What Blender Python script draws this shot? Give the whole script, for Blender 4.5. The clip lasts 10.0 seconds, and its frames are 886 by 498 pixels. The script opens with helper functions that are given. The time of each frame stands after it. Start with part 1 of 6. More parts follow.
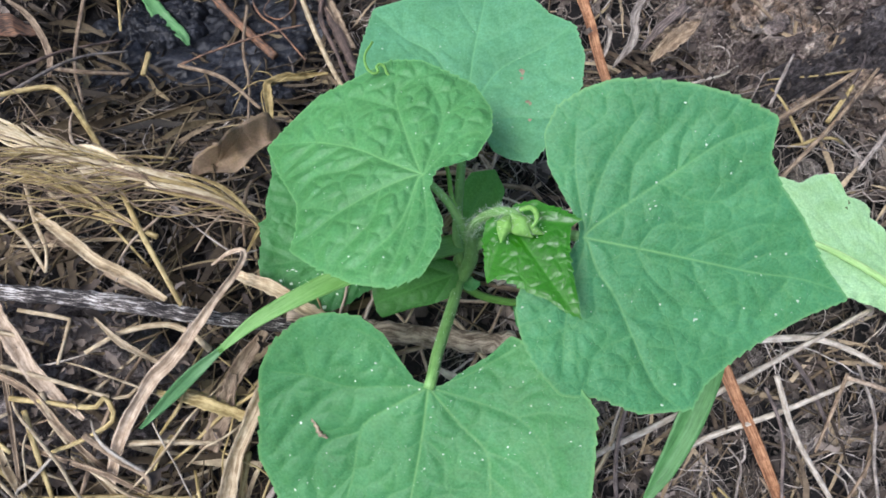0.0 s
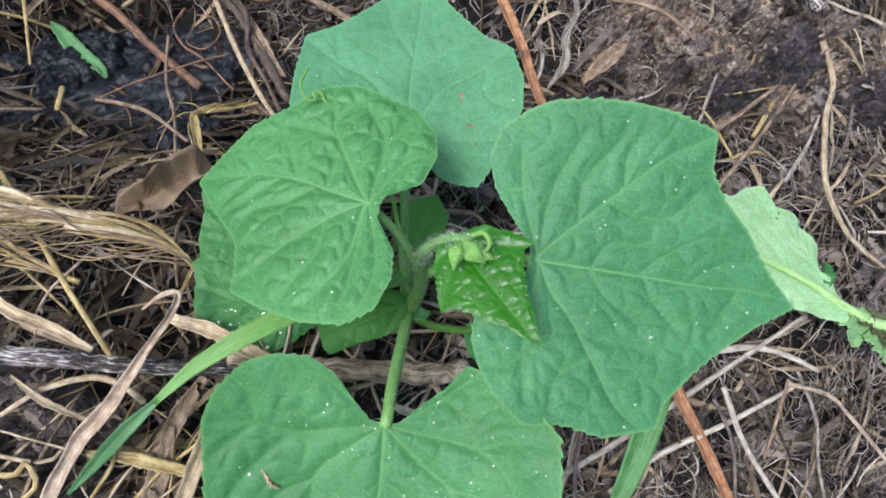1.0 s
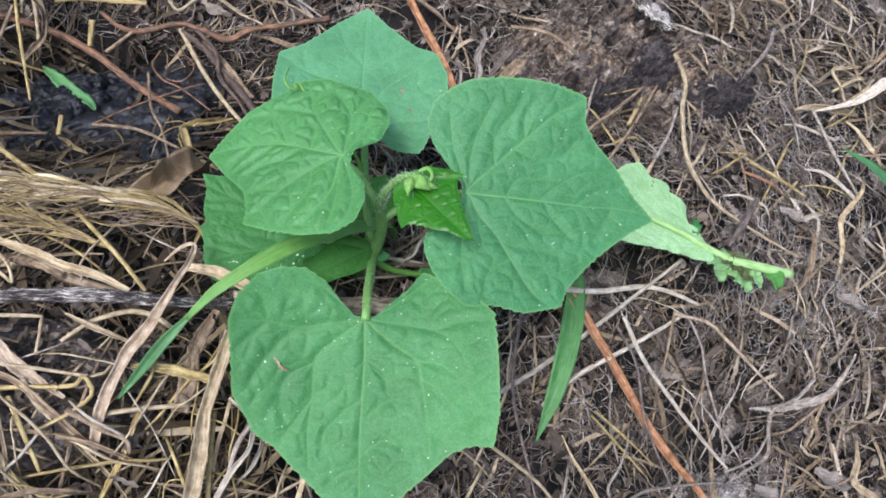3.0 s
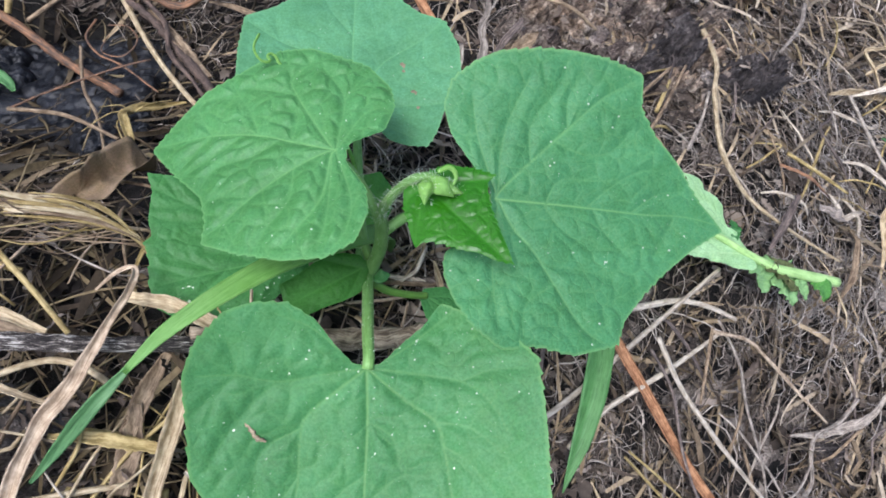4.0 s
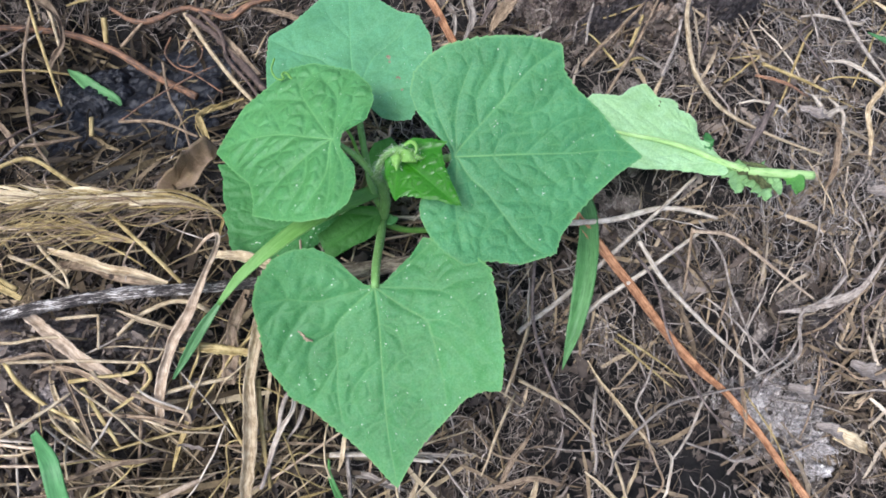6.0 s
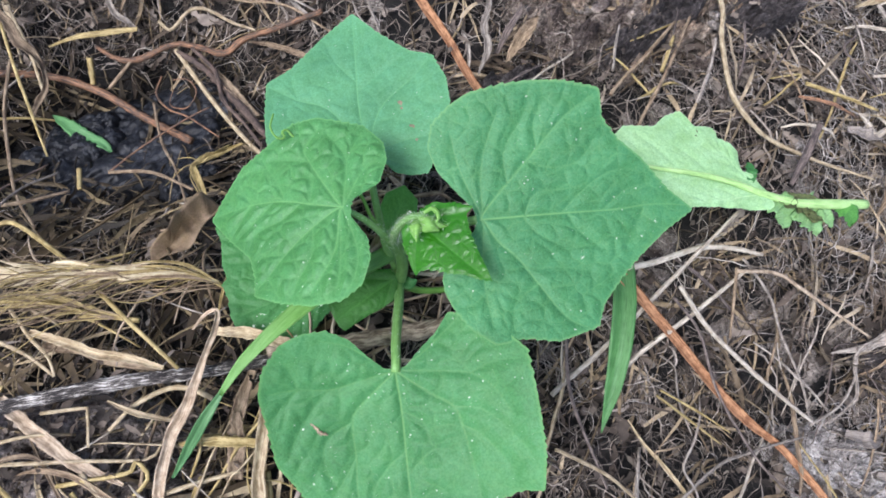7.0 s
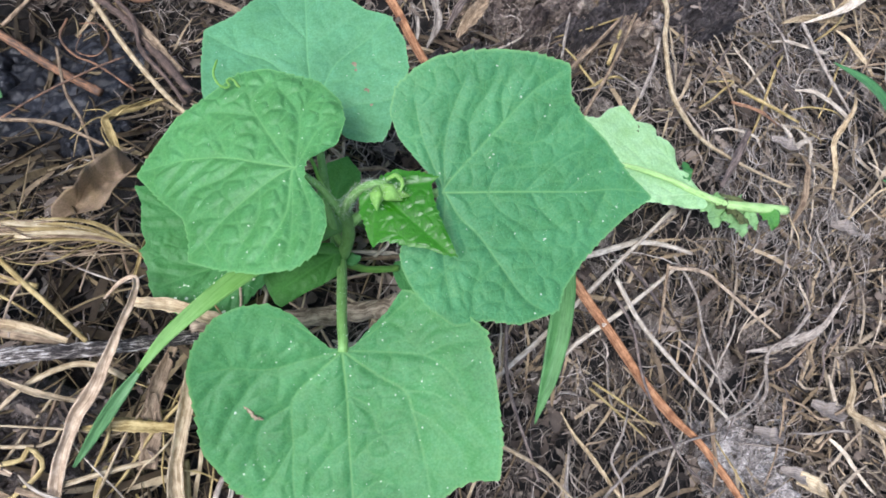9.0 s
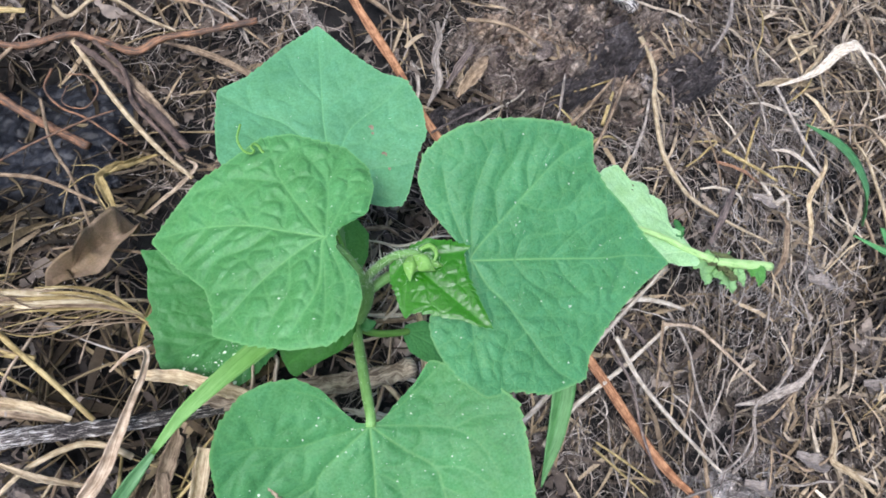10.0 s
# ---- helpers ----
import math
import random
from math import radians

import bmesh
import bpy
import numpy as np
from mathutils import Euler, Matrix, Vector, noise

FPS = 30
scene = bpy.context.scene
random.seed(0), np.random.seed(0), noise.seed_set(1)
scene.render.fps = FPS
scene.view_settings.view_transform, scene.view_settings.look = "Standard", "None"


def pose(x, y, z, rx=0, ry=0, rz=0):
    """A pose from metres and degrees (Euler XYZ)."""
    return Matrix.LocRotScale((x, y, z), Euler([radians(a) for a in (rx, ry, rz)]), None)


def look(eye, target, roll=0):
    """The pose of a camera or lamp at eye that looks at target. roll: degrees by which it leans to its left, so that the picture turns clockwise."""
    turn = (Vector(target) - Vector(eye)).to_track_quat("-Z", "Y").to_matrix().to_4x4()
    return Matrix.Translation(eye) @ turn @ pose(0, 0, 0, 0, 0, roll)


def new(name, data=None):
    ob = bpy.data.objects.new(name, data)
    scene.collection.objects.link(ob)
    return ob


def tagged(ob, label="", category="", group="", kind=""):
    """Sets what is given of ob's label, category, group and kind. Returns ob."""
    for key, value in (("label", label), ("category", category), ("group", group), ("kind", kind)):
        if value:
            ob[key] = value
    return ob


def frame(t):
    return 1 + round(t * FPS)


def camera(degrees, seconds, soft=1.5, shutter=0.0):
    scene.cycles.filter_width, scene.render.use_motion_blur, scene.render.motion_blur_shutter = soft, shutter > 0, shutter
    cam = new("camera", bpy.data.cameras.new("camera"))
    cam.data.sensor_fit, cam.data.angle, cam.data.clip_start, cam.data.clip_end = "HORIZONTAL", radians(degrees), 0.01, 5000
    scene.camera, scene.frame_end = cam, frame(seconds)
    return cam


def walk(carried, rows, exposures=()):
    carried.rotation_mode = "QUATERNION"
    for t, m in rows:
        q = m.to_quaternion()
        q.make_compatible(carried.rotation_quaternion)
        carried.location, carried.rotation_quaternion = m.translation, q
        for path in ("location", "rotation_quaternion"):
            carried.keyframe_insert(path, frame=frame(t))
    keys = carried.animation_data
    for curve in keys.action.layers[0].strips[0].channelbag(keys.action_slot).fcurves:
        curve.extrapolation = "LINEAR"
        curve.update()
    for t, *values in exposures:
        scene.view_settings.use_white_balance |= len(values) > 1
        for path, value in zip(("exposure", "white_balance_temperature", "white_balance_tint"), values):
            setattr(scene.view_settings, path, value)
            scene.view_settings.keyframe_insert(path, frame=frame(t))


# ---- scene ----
cam = camera(66.37, 10.0, 1.75)
# seconds, place in metres, turn in degrees
PATH = [
    (0, -0.06886, -0.03939, 0.30316, 10.300, -7.582, 0.000),
    (0.5, -0.06743, -0.03678, 0.31226, 12.579, -8.385, -4.177),
    (1, -0.07263, -0.03693, 0.29537, 13.206, -12.545, -4.015),
    (1.5, -0.08441, -0.04894, 0.29570, 14.007, -13.840, -7.517),
    (2, -0.08803, -0.06195, 0.30513, 14.706, -16.131, -8.157),
    (2.5, -0.09639, -0.09311, 0.33430, 18.025, -16.820, -9.397),
    (2.7, -0.10027, -0.10133, 0.35548, 19.563, -16.517, -9.692),
    (3.8, -0.10025, -0.08339, 0.29976, 20.483, -17.507, -10.744),
    (4, -0.09658, -0.06807, 0.28905, 19.442, -19.360, -11.422),
    (4.5, -0.09768, -0.06608, 0.32417, 17.873, -22.487, -13.294),
    (5, -0.09405, -0.08677, 0.37855, 18.036, -19.397, -14.820),
    (5.5, -0.11111, -0.09196, 0.38364, 16.233, -11.629, -14.498),
    (5.7, -0.09707, -0.09468, 0.38624, 15.026, -10.117, -14.728),
    (6.8, -0.06063, -0.06133, 0.35219, 13.021, -8.339, -16.290),
    (7, -0.06803, -0.05458, 0.35301, 13.851, -8.072, -16.929),
    (7.5, -0.07337, -0.06187, 0.34252, 14.890, -8.917, -17.627),
    (8, -0.09298, -0.07610, 0.31574, 15.328, -10.963, -16.501),
    (8.5, -0.09703, -0.05129, 0.30722, 14.590, -15.114, -16.142),
    (9, -0.08770, -0.05333, 0.32928, 13.492, -17.530, -15.998),
    (9.5, -0.10693, -0.03320, 0.30908, 12.912, -20.126, -15.221),
    (10, -0.11012, -0.03482, 0.31882, 17.168, -21.816, -17.289),
]
walk(cam, [(t, pose(x, y, z, rx, ry, rz)) for t, x, y, z, rx, ry, rz in PATH],
     [(0.0, 1.2, 5950, 10), (1.0, 1.2, 5950, 10), (2.5, 1.25, 5950, 10), (4.0, 1.2, 5950, 10), (5.0, 1.31, 5950, 10), (7.5, 1.3, 5950, 10), (10.0, 1.33, 5950, 10)])

# ---- sky and light: bright overcast day ----
world = bpy.data.worlds.new("overcast_sky")
scene.world = world
world.use_nodes = True
wn, wl = world.node_tree.nodes, world.node_tree.links
sky = wn.new("ShaderNodeTexSky")
sky.sky_type, sky.sun_disc = "NISHITA", False
sky.sun_elevation, sky.sun_rotation = radians(60), radians(262)
sky.air_density, sky.dust_density, sky.ozone_density = 0.7, 4.0, 1.0
wn["Background"].inputs["Strength"].default_value = 0.11
wl.new(sky.outputs["Color"], wn["Background"].inputs["Color"])
sun = new("sun", bpy.data.lights.new("sun", "SUN"))
sun.data.energy, sun.data.angle, sun.data.color = 1.25, radians(18), (0.985, 0.975, 1.0)
sun.matrix_world = look((0.577 * math.sin(radians(262)), 0.577 * math.cos(radians(262)), 1.0), (0, 0, 0))


# ---- materials ----
def material(name, rough=0.8, spec=0.3):
    """A node material; returns it with its nodes, links and shader."""
    m = bpy.data.materials.new(name)
    m.use_nodes = True
    n, l = m.node_tree.nodes, m.node_tree.links
    b = n["Principled BSDF"]
    b.inputs["Roughness"].default_value = rough
    b.inputs["Specular IOR Level"].default_value = spec
    return m, n, l, b


def ramp(n, stops):
    r = n.new("ShaderNodeValToRGB")
    while len(r.color_ramp.elements) < len(stops):
        r.color_ramp.elements.new(0.5)
    for e, (p, c) in zip(r.color_ramp.elements, stops):
        e.position, e.color = p, (*c, 1)
    return r


def tex_noise(n, l, scale, detail=3.0, rough=0.6, stretch=None):
    co = n.new("ShaderNodeTexCoord")
    t = n.new("ShaderNodeTexNoise")
    t.inputs["Scale"].default_value, t.inputs["Detail"].default_value, t.inputs["Roughness"].default_value = scale, detail, rough
    if stretch:
        mp = n.new("ShaderNodeMapping")
        mp.inputs["Scale"].default_value = stretch
        l.new(co.outputs["Object"], mp.inputs["Vector"])
        l.new(mp.outputs["Vector"], t.inputs["Vector"])
    else:
        l.new(co.outputs["Object"], t.inputs["Vector"])
    return t


def mix(n, l, kind, fac, a, b):
    x = n.new("ShaderNodeMix")
    x.data_type, x.blend_type = "RGBA", kind
    for i, v in ((0, fac), (6, a), (7, b)):
        if hasattr(v, "is_linked"):
            l.new(v, x.inputs[i])
        elif i == 0:
            x.inputs[0].default_value = v
        else:
            x.inputs[i].default_value = (*v, 1)
    return x.outputs[2]


def math_node(n, l, op, a, b):
    x = n.new("ShaderNodeMath")
    x.operation = op
    for i, v in ((0, a), (1, b)):
        if hasattr(v, "is_linked"):
            l.new(v, x.inputs[i])
        else:
            x.inputs[i].default_value = v
    return x.outputs[0]


def bump(n, l, b, height, strength, distance):
    x = n.new("ShaderNodeBump")
    x.inputs["Strength"].default_value, x.inputs["Distance"].default_value = strength, distance
    l.new(height, x.inputs["Height"])
    l.new(x.outputs["Normal"], b.inputs["Normal"])


def leaf_material(name, dark, mid, vein, rough=0.55, spec=0.3, cell=260.0, lets=0.25, quilt=0.6, net_tone=0.16):
    """Leaf skin: mottled green with a fine grain, paler veins from the blade's own relief, a net of fine veins with
    the skin raised between them, some light let through."""
    m, n, l, b = material(name, rough, spec)
    big = tex_noise(n, l, 38, 4)
    fine = tex_noise(n, l, 1150, 2, 0.7)
    tone = ramp(n, [(0.3, dark), (0.7, mid)])
    l.new(big.outputs["Fac"], tone.inputs["Fac"])
    dots = ramp(n, [(0.36, (0.8, 0.85, 0.81)), (0.64, (1.15, 1.09, 1.15))])
    l.new(fine.outputs["Fac"], dots.inputs["Fac"])
    col = mix(n, l, "MULTIPLY", 1.0, tone.outputs["Color"], dots.outputs["Color"])
    patchy = ramp(n, [(0.35, (0.97, 0.97, 0.88)), (0.65, (1.04, 1.03, 1.08))])
    l.new(tex_noise(n, l, 150, 4, 0.65).outputs["Fac"], patchy.inputs["Fac"])
    col = mix(n, l, "MULTIPLY", 1.0, col, patchy.outputs["Color"])
    co = n.new("ShaderNodeTexCoord")
    warp = mix(n, l, "LINEAR_LIGHT", 0.25 / cell, co.outputs["Object"], tex_noise(n, l, cell * 0.8, 1).outputs["Color"])
    nets = []
    for scale, width in ((cell, 0.03), (cell * 3.3, 0.07)):
        vo = n.new("ShaderNodeTexVoronoi")
        vo.feature = "DISTANCE_TO_EDGE"
        vo.inputs["Scale"].default_value = scale
        l.new(warp, vo.inputs["Vector"])
        net = ramp(n, [(0.0, (1, 1, 1)), (width, (0, 0, 0))])
        l.new(vo.outputs["Distance"], net.inputs["Fac"])
        nets.append((vo, net))
    at = n.new("ShaderNodeAttribute")
    at.attribute_name = "vein"
    col = mix(n, l, "MIX", math_node(n, l, "MULTIPLY", nets[0][1].outputs["Color"], net_tone), col, vein)
    col = mix(n, l, "MIX", math_node(n, l, "MULTIPLY", nets[1][1].outputs["Color"], net_tone * 0.7), col, vein)
    col = mix(n, l, "MIX", at.outputs["Fac"], col, vein)
    l.new(col, b.inputs["Base Color"])
    swell = ramp(n, [(0.0, (0, 0, 0)), (0.12, (0.6, 0.6, 0.6)), (0.4, (1, 1, 1))])
    l.new(nets[0][0].outputs["Distance"], swell.inputs["Fac"])
    h = math_node(n, l, "ADD", math_node(n, l, "MULTIPLY", fine.outputs["Fac"], 0.07), math_node(n, l, "MULTIPLY", swell.outputs["Color"], quilt))
    h = math_node(n, l, "SUBTRACT", h, math_node(n, l, "MULTIPLY", nets[1][1].outputs["Color"], 0.03))
    bump(n, l, b, h, 0.6, 0.11 / cell)
    tr = n.new("ShaderNodeBsdfTranslucent")
    l.new(mix(n, l, "MULTIPLY", 1.0, col, (1.0, 1.35, 0.6)), tr.inputs["Color"])
    ms = n.new("ShaderNodeMixShader")
    ms.inputs[0].default_value = lets
    out = n["Material Output"]
    l.new(b.outputs[0], ms.inputs[1])
    l.new(tr.outputs[0], ms.inputs[2])
    l.new(ms.outputs[0], out.inputs["Surface"])
    return m


def fibre_material(name, stops, rough=0.8, grain=500.0, dirt=0.5):
    """Dead plant fibre: each piece takes its own tone, with streaks and dirt."""
    m, n, l, b = material(name, rough, 0.25)
    geo = n.new("ShaderNodeNewGeometry")
    tone = ramp(n, stops)
    l.new(geo.outputs["Random Per Island"], tone.inputs["Fac"])
    g = tex_noise(n, l, grain, 4, 0.7)
    streak = ramp(n, [(0.3, (0.55, 0.52, 0.5)), (0.65, (1.15, 1.12, 1.08))])
    l.new(g.outputs["Fac"], streak.inputs["Fac"])
    col = mix(n, l, "MULTIPLY", 1.0, tone.outputs["Color"], streak.outputs["Color"])
    d = tex_noise(n, l, 38, 4)
    dr = ramp(n, [(0.42, (0.45, 0.42, 0.4)), (0.6, (1, 1, 1))])
    l.new(d.outputs["Fac"], dr.inputs["Fac"])
    col = mix(n, l, "MULTIPLY", dirt, col, dr.outputs["Color"])
    l.new(col, b.inputs["Base Color"])
    bump(n, l, b, g.outputs["Fac"], 0.5, 0.0005)
    return m


def plain_fibre(name, a, c, rough=0.7, grain=300.0, spec=0.3, relief=0.5):
    """One stalk, stick or strip: two tones in streaks along it, blotches, and its own lightness."""
    m, n, l, b = material(name, rough, spec)
    at = n.new("ShaderNodeAttribute")
    at.attribute_name = "grain"
    st = n.new("ShaderNodeTexNoise")
    st.inputs["Scale"].default_value, st.inputs["Detail"].default_value, st.inputs["Roughness"].default_value = 1.0, 4.0, 0.7
    l.new(at.outputs["Vector"], st.inputs["Vector"])
    g = tex_noise(n, l, grain, 5, 0.65)
    both = math_node(n, l, "ADD", math_node(n, l, "MULTIPLY", st.outputs["Fac"], 0.62), math_node(n, l, "MULTIPLY", g.outputs["Fac"], 0.38))
    tone = ramp(n, [(0.34, tuple(0.6 * v for v in a)), (0.45, a), (0.6, c)])
    l.new(both, tone.inputs["Fac"])
    oi = n.new("ShaderNodeObjectInfo")
    lift = ramp(n, [(0, (0.75, 0.74, 0.73)), (1, (1.12, 1.11, 1.08))])
    l.new(oi.outputs["Random"], lift.inputs["Fac"])
    col = mix(n, l, "MULTIPLY", 1.0, tone.outputs["Color"], lift.outputs["Color"])
    l.new(col, b.inputs["Base Color"])
    bump(n, l, b, both, relief, 0.0008)
    return m


LEAF = leaf_material("leaf_green", (0.0435, 0.18, 0.064), (0.071, 0.252, 0.096), (0.2, 0.4, 0.14), 0.58, 0.38, 240, 0.22, 0.4, 0.17)
LEAF_FULL = leaf_material("leaf_full_green", (0.046, 0.183, 0.055), (0.075, 0.257, 0.083), (0.15, 0.33, 0.095), 0.58, 0.4, 250, 0.22, 0.4, 0.13)
# Back leaf: older, paler green with some sky reflection put into the colour.
LEAF_OLD_SKY = leaf_material("leaf_old_sky_green", (0.076, 0.24, 0.11), (0.11, 0.318, 0.148), (0.17, 0.4, 0.17), 0.58, 0.36, 330, 0.22, 0.2, 0.07)
LEAF_SEED = leaf_material("seed_leaf_green", (0.09, 0.27, 0.05), (0.12, 0.33, 0.07), (0.17, 0.4, 0.1), 0.45, 0.35, 200, 0.3, 0.1, 0.05)
LEAF_YOUNG = leaf_material("leaf_young_green", (0.054, 0.198, 0.055), (0.084, 0.273, 0.084), (0.19, 0.4, 0.14), 0.52, 0.4, 270, 0.22, 0.36, 0.2)
LEAF_NEW = leaf_material("leaf_newest_green", (0.015, 0.108, 0.0025), (0.03, 0.158, 0.005), (0.045, 0.19, 0.014), 0.3, 0.28, 300, 0.16, 0.3, 0.04)
# Lower leaves: part of the shade they lie in is put into these greens.
LEAF_LOW_SHADE = leaf_material("leaf_deep_shade_green", (0.03, 0.132, 0.016), (0.05, 0.185, 0.026), (0.068, 0.215, 0.038), 0.45, 0.3, 300, 0.2, 0.2, 0.05)
LEAF_SHADE = leaf_material("leaf_lower_shade_green", (0.044, 0.172, 0.045), (0.064, 0.222, 0.06), (0.105, 0.3, 0.088), 0.5, 0.3, 120, 0.25, 0.4, 0.08)
LEAF_PALE = leaf_material("wilted_leaf_underside", (0.265, 0.48, 0.215), (0.375, 0.61, 0.305), (0.46, 0.66, 0.36), 0.6, 0.3, 110, 0.2, 0.3, 0.1)
LEAF_TORN = leaf_material("torn_leaf_green", (0.17, 0.33, 0.125), (0.29, 0.5, 0.215), (0.36, 0.56, 0.26), 0.6, 0.3, 110, 0.2, 0.3, 0.1)
GRASS = plain_fibre("grass_green", (0.1, 0.235, 0.05), (0.145, 0.3, 0.078), 0.45, 90)
GRASS_DEEP = plain_fibre("grass_deep_green", (0.07, 0.2, 0.055), (0.105, 0.27, 0.085), 0.45, 90)
GRASS_COOL = plain_fibre("grass_blue_green", (0.055, 0.175, 0.058), (0.09, 0.255, 0.09), 0.45, 90)
GRASS_DULL = plain_fibre("grass_dull_green", (0.06, 0.16, 0.055), (0.105, 0.235, 0.09), 0.5, 120)
TAN = plain_fibre("dry_tan", (0.27, 0.2, 0.135), (0.56, 0.455, 0.34), 0.7, 260)
OLIVE = plain_fibre("olive_stalk", (0.09, 0.2, 0.03), (0.13, 0.27, 0.045), 0.5, 200)
MIDRIB = plain_fibre("pale_midrib", (0.26, 0.43, 0.15), (0.38, 0.56, 0.24), 0.45, 120)
STEM = plain_fibre("stem_green", (0.15, 0.315, 0.085), (0.22, 0.41, 0.14), 0.45, 250, 0.35, 0.1)
HAIR, n_, l_, b_ = material("plant_hair", 0.5, 0.3)
b_.inputs["Base Color"].default_value = (0.82, 0.88, 0.76, 1)
t_, m_ = n_.new("ShaderNodeBsdfTranslucent"), n_.new("ShaderNodeMixShader")
t_.inputs["Color"].default_value, m_.inputs[0].default_value = (0.85, 0.9, 0.8, 1), 0.5
l_.new(b_.outputs[0], m_.inputs[1])
l_.new(t_.outputs[0], m_.inputs[2])
l_.new(m_.outputs[0], n_["Material Output"].inputs["Surface"])
BUD = leaf_material("bud_green", (0.17, 0.36, 0.07), (0.25, 0.47, 0.12), (0.4, 0.62, 0.22), 0.55, 0.3, 400, 0.3, 0.15)
SPECK = plain_fibre("white_speck", (0.55, 0.72, 0.5), (0.8, 0.88, 0.74), 0.6)
WITHERED = plain_fibre("withered_olive", (0.05, 0.066, 0.022), (0.13, 0.15, 0.055), 0.75, 400)
SCAR = plain_fibre("brown_scar", (0.14, 0.11, 0.07), (0.38, 0.31, 0.21), 0.8)
STRAW = plain_fibre("straw_pale", (0.27, 0.205, 0.12), (0.56, 0.47, 0.32), 0.6, 260)
HUSK = plain_fibre("husk_pale", (0.42, 0.34, 0.2), (0.68, 0.6, 0.43), 0.6, 260)
STRAW_YELLOW = plain_fibre("straw_yellow", (0.25, 0.185, 0.07), (0.5, 0.4, 0.19), 0.55, 260)
STRAW_GREY = plain_fibre("straw_grey", (0.15, 0.125, 0.105), (0.4, 0.355, 0.305), 0.75, 260)
STRAW_BROWN = plain_fibre("straw_brown", (0.14, 0.098, 0.062), (0.36, 0.275, 0.185), 0.7, 260)
ORANGE = plain_fibre("orange_wood", (0.26, 0.115, 0.052), (0.6, 0.33, 0.17), 0.65, 220)
SPLIT_WOOD = plain_fibre("split_wood", (0.15, 0.11, 0.075), (0.52, 0.43, 0.32), 0.75, 200, 0.25, 1.0)
PALE = plain_fibre("bleached_stalk", (0.34, 0.29, 0.225), (0.62, 0.56, 0.47), 0.65, 260)
REDDISH = plain_fibre("reddish_twig", (0.08, 0.055, 0.042), (0.33, 0.172, 0.092), 0.65, 120)
TWIG_DARK = plain_fibre("dark_brown_twig", (0.065, 0.048, 0.04), (0.2, 0.14, 0.11), 0.7, 160)
DRYLEAF = leaf_material("dry_leaf_brown", (0.18, 0.13, 0.08), (0.31, 0.23, 0.15), (0.38, 0.3, 0.2), 0.75, 0.2, 90, 0.1, 0.5)
PAPERY = plain_fibre("papery_grey", (0.12, 0.102, 0.09), (0.29, 0.255, 0.225), 0.8, 130)
DARK_BLADE = plain_fibre("dark_blade", (0.07, 0.055, 0.05), (0.2, 0.16, 0.14), 0.75, 240)


def crumb_material(name, dark, mid, pale, rough=0.9, scale=70.0, pits=0.004, stain=None):
    """Crumbling matter: blotches, chips of their own tone, grains and pits, and large damp or decayed stains."""
    m, n, l, b = material(name, rough, 0.2)
    big, fine = tex_noise(n, l, scale, 6, 0.7), tex_noise(n, l, scale * 9, 4, 0.75)
    vo = n.new("ShaderNodeTexVoronoi")
    vo.inputs["Scale"].default_value = scale * 4
    co = n.new("ShaderNodeTexCoord")
    l.new(mix(n, l, "LINEAR_LIGHT", 0.012, co.outputs["Object"], tex_noise(n, l, scale * 2, 3).outputs["Color"]), vo.inputs["Vector"])
    both = math_node(n, l, "ADD", math_node(n, l, "MULTIPLY", big.outputs["Fac"], 0.55), math_node(n, l, "MULTIPLY", fine.outputs["Fac"], 0.45))
    tone = ramp(n, [(0.38, dark), (0.5, mid), (0.63, pale)])
    l.new(both, tone.inputs["Fac"])
    chip = n.new("ShaderNodeHueSaturation")
    l.new(tone.outputs["Color"], chip.inputs["Color"])
    sep = n.new("ShaderNodeSeparateColor")
    l.new(vo.outputs["Color"], sep.inputs["Color"])
    l.new(math_node(n, l, "ADD", math_node(n, l, "MULTIPLY", sep.outputs[0], 0.7), 0.65), chip.inputs["Value"])
    col = chip.outputs["Color"]
    if stain:
        spread = ramp(n, [(0.4, stain[0]), (0.5, (1, 1, 1)), (0.62, stain[1])])
        l.new(tex_noise(n, l, scale * 0.45, 4, 0.6).outputs["Fac"], spread.inputs["Fac"])
        col = mix(n, l, "MULTIPLY", 1.0, col, spread.outputs["Color"])
    l.new(col, b.inputs["Base Color"])
    h = math_node(n, l, "SUBTRACT", both, math_node(n, l, "MULTIPLY", vo.outputs["Distance"], 0.4))
    bump(n, l, b, h, 1.0, pits)
    return m


CLOD = crumb_material("wet_soil", (0.006, 0.0065, 0.0078), (0.0145, 0.0156, 0.0188), (0.036, 0.038, 0.044), 0.4, 30.0, 0.0012)
CLOD_BROWN = crumb_material("brown_clod", (0.018, 0.016, 0.016), (0.062, 0.053, 0.052), (0.17, 0.152, 0.15), 0.55)
MULCH = crumb_material("rotten_mulch", (0.07, 0.059, 0.052), (0.24, 0.205, 0.178), (0.5, 0.446, 0.4))
MOULD = crumb_material("grey_mould", (0.16, 0.14, 0.13), (0.4, 0.365, 0.345), (0.76, 0.73, 0.7))
ROTTEN = crumb_material("rotten_wood", (0.04, 0.032, 0.029), (0.24, 0.192, 0.158), (0.58, 0.5, 0.42), 0.85, 60.0, 0.006, ((0.52, 0.5, 0.54), (1.15, 1.02, 0.88)))
BARK = crumb_material("rotten_bark", (0.05, 0.042, 0.038), (0.2, 0.168, 0.15), (0.4, 0.35, 0.32))

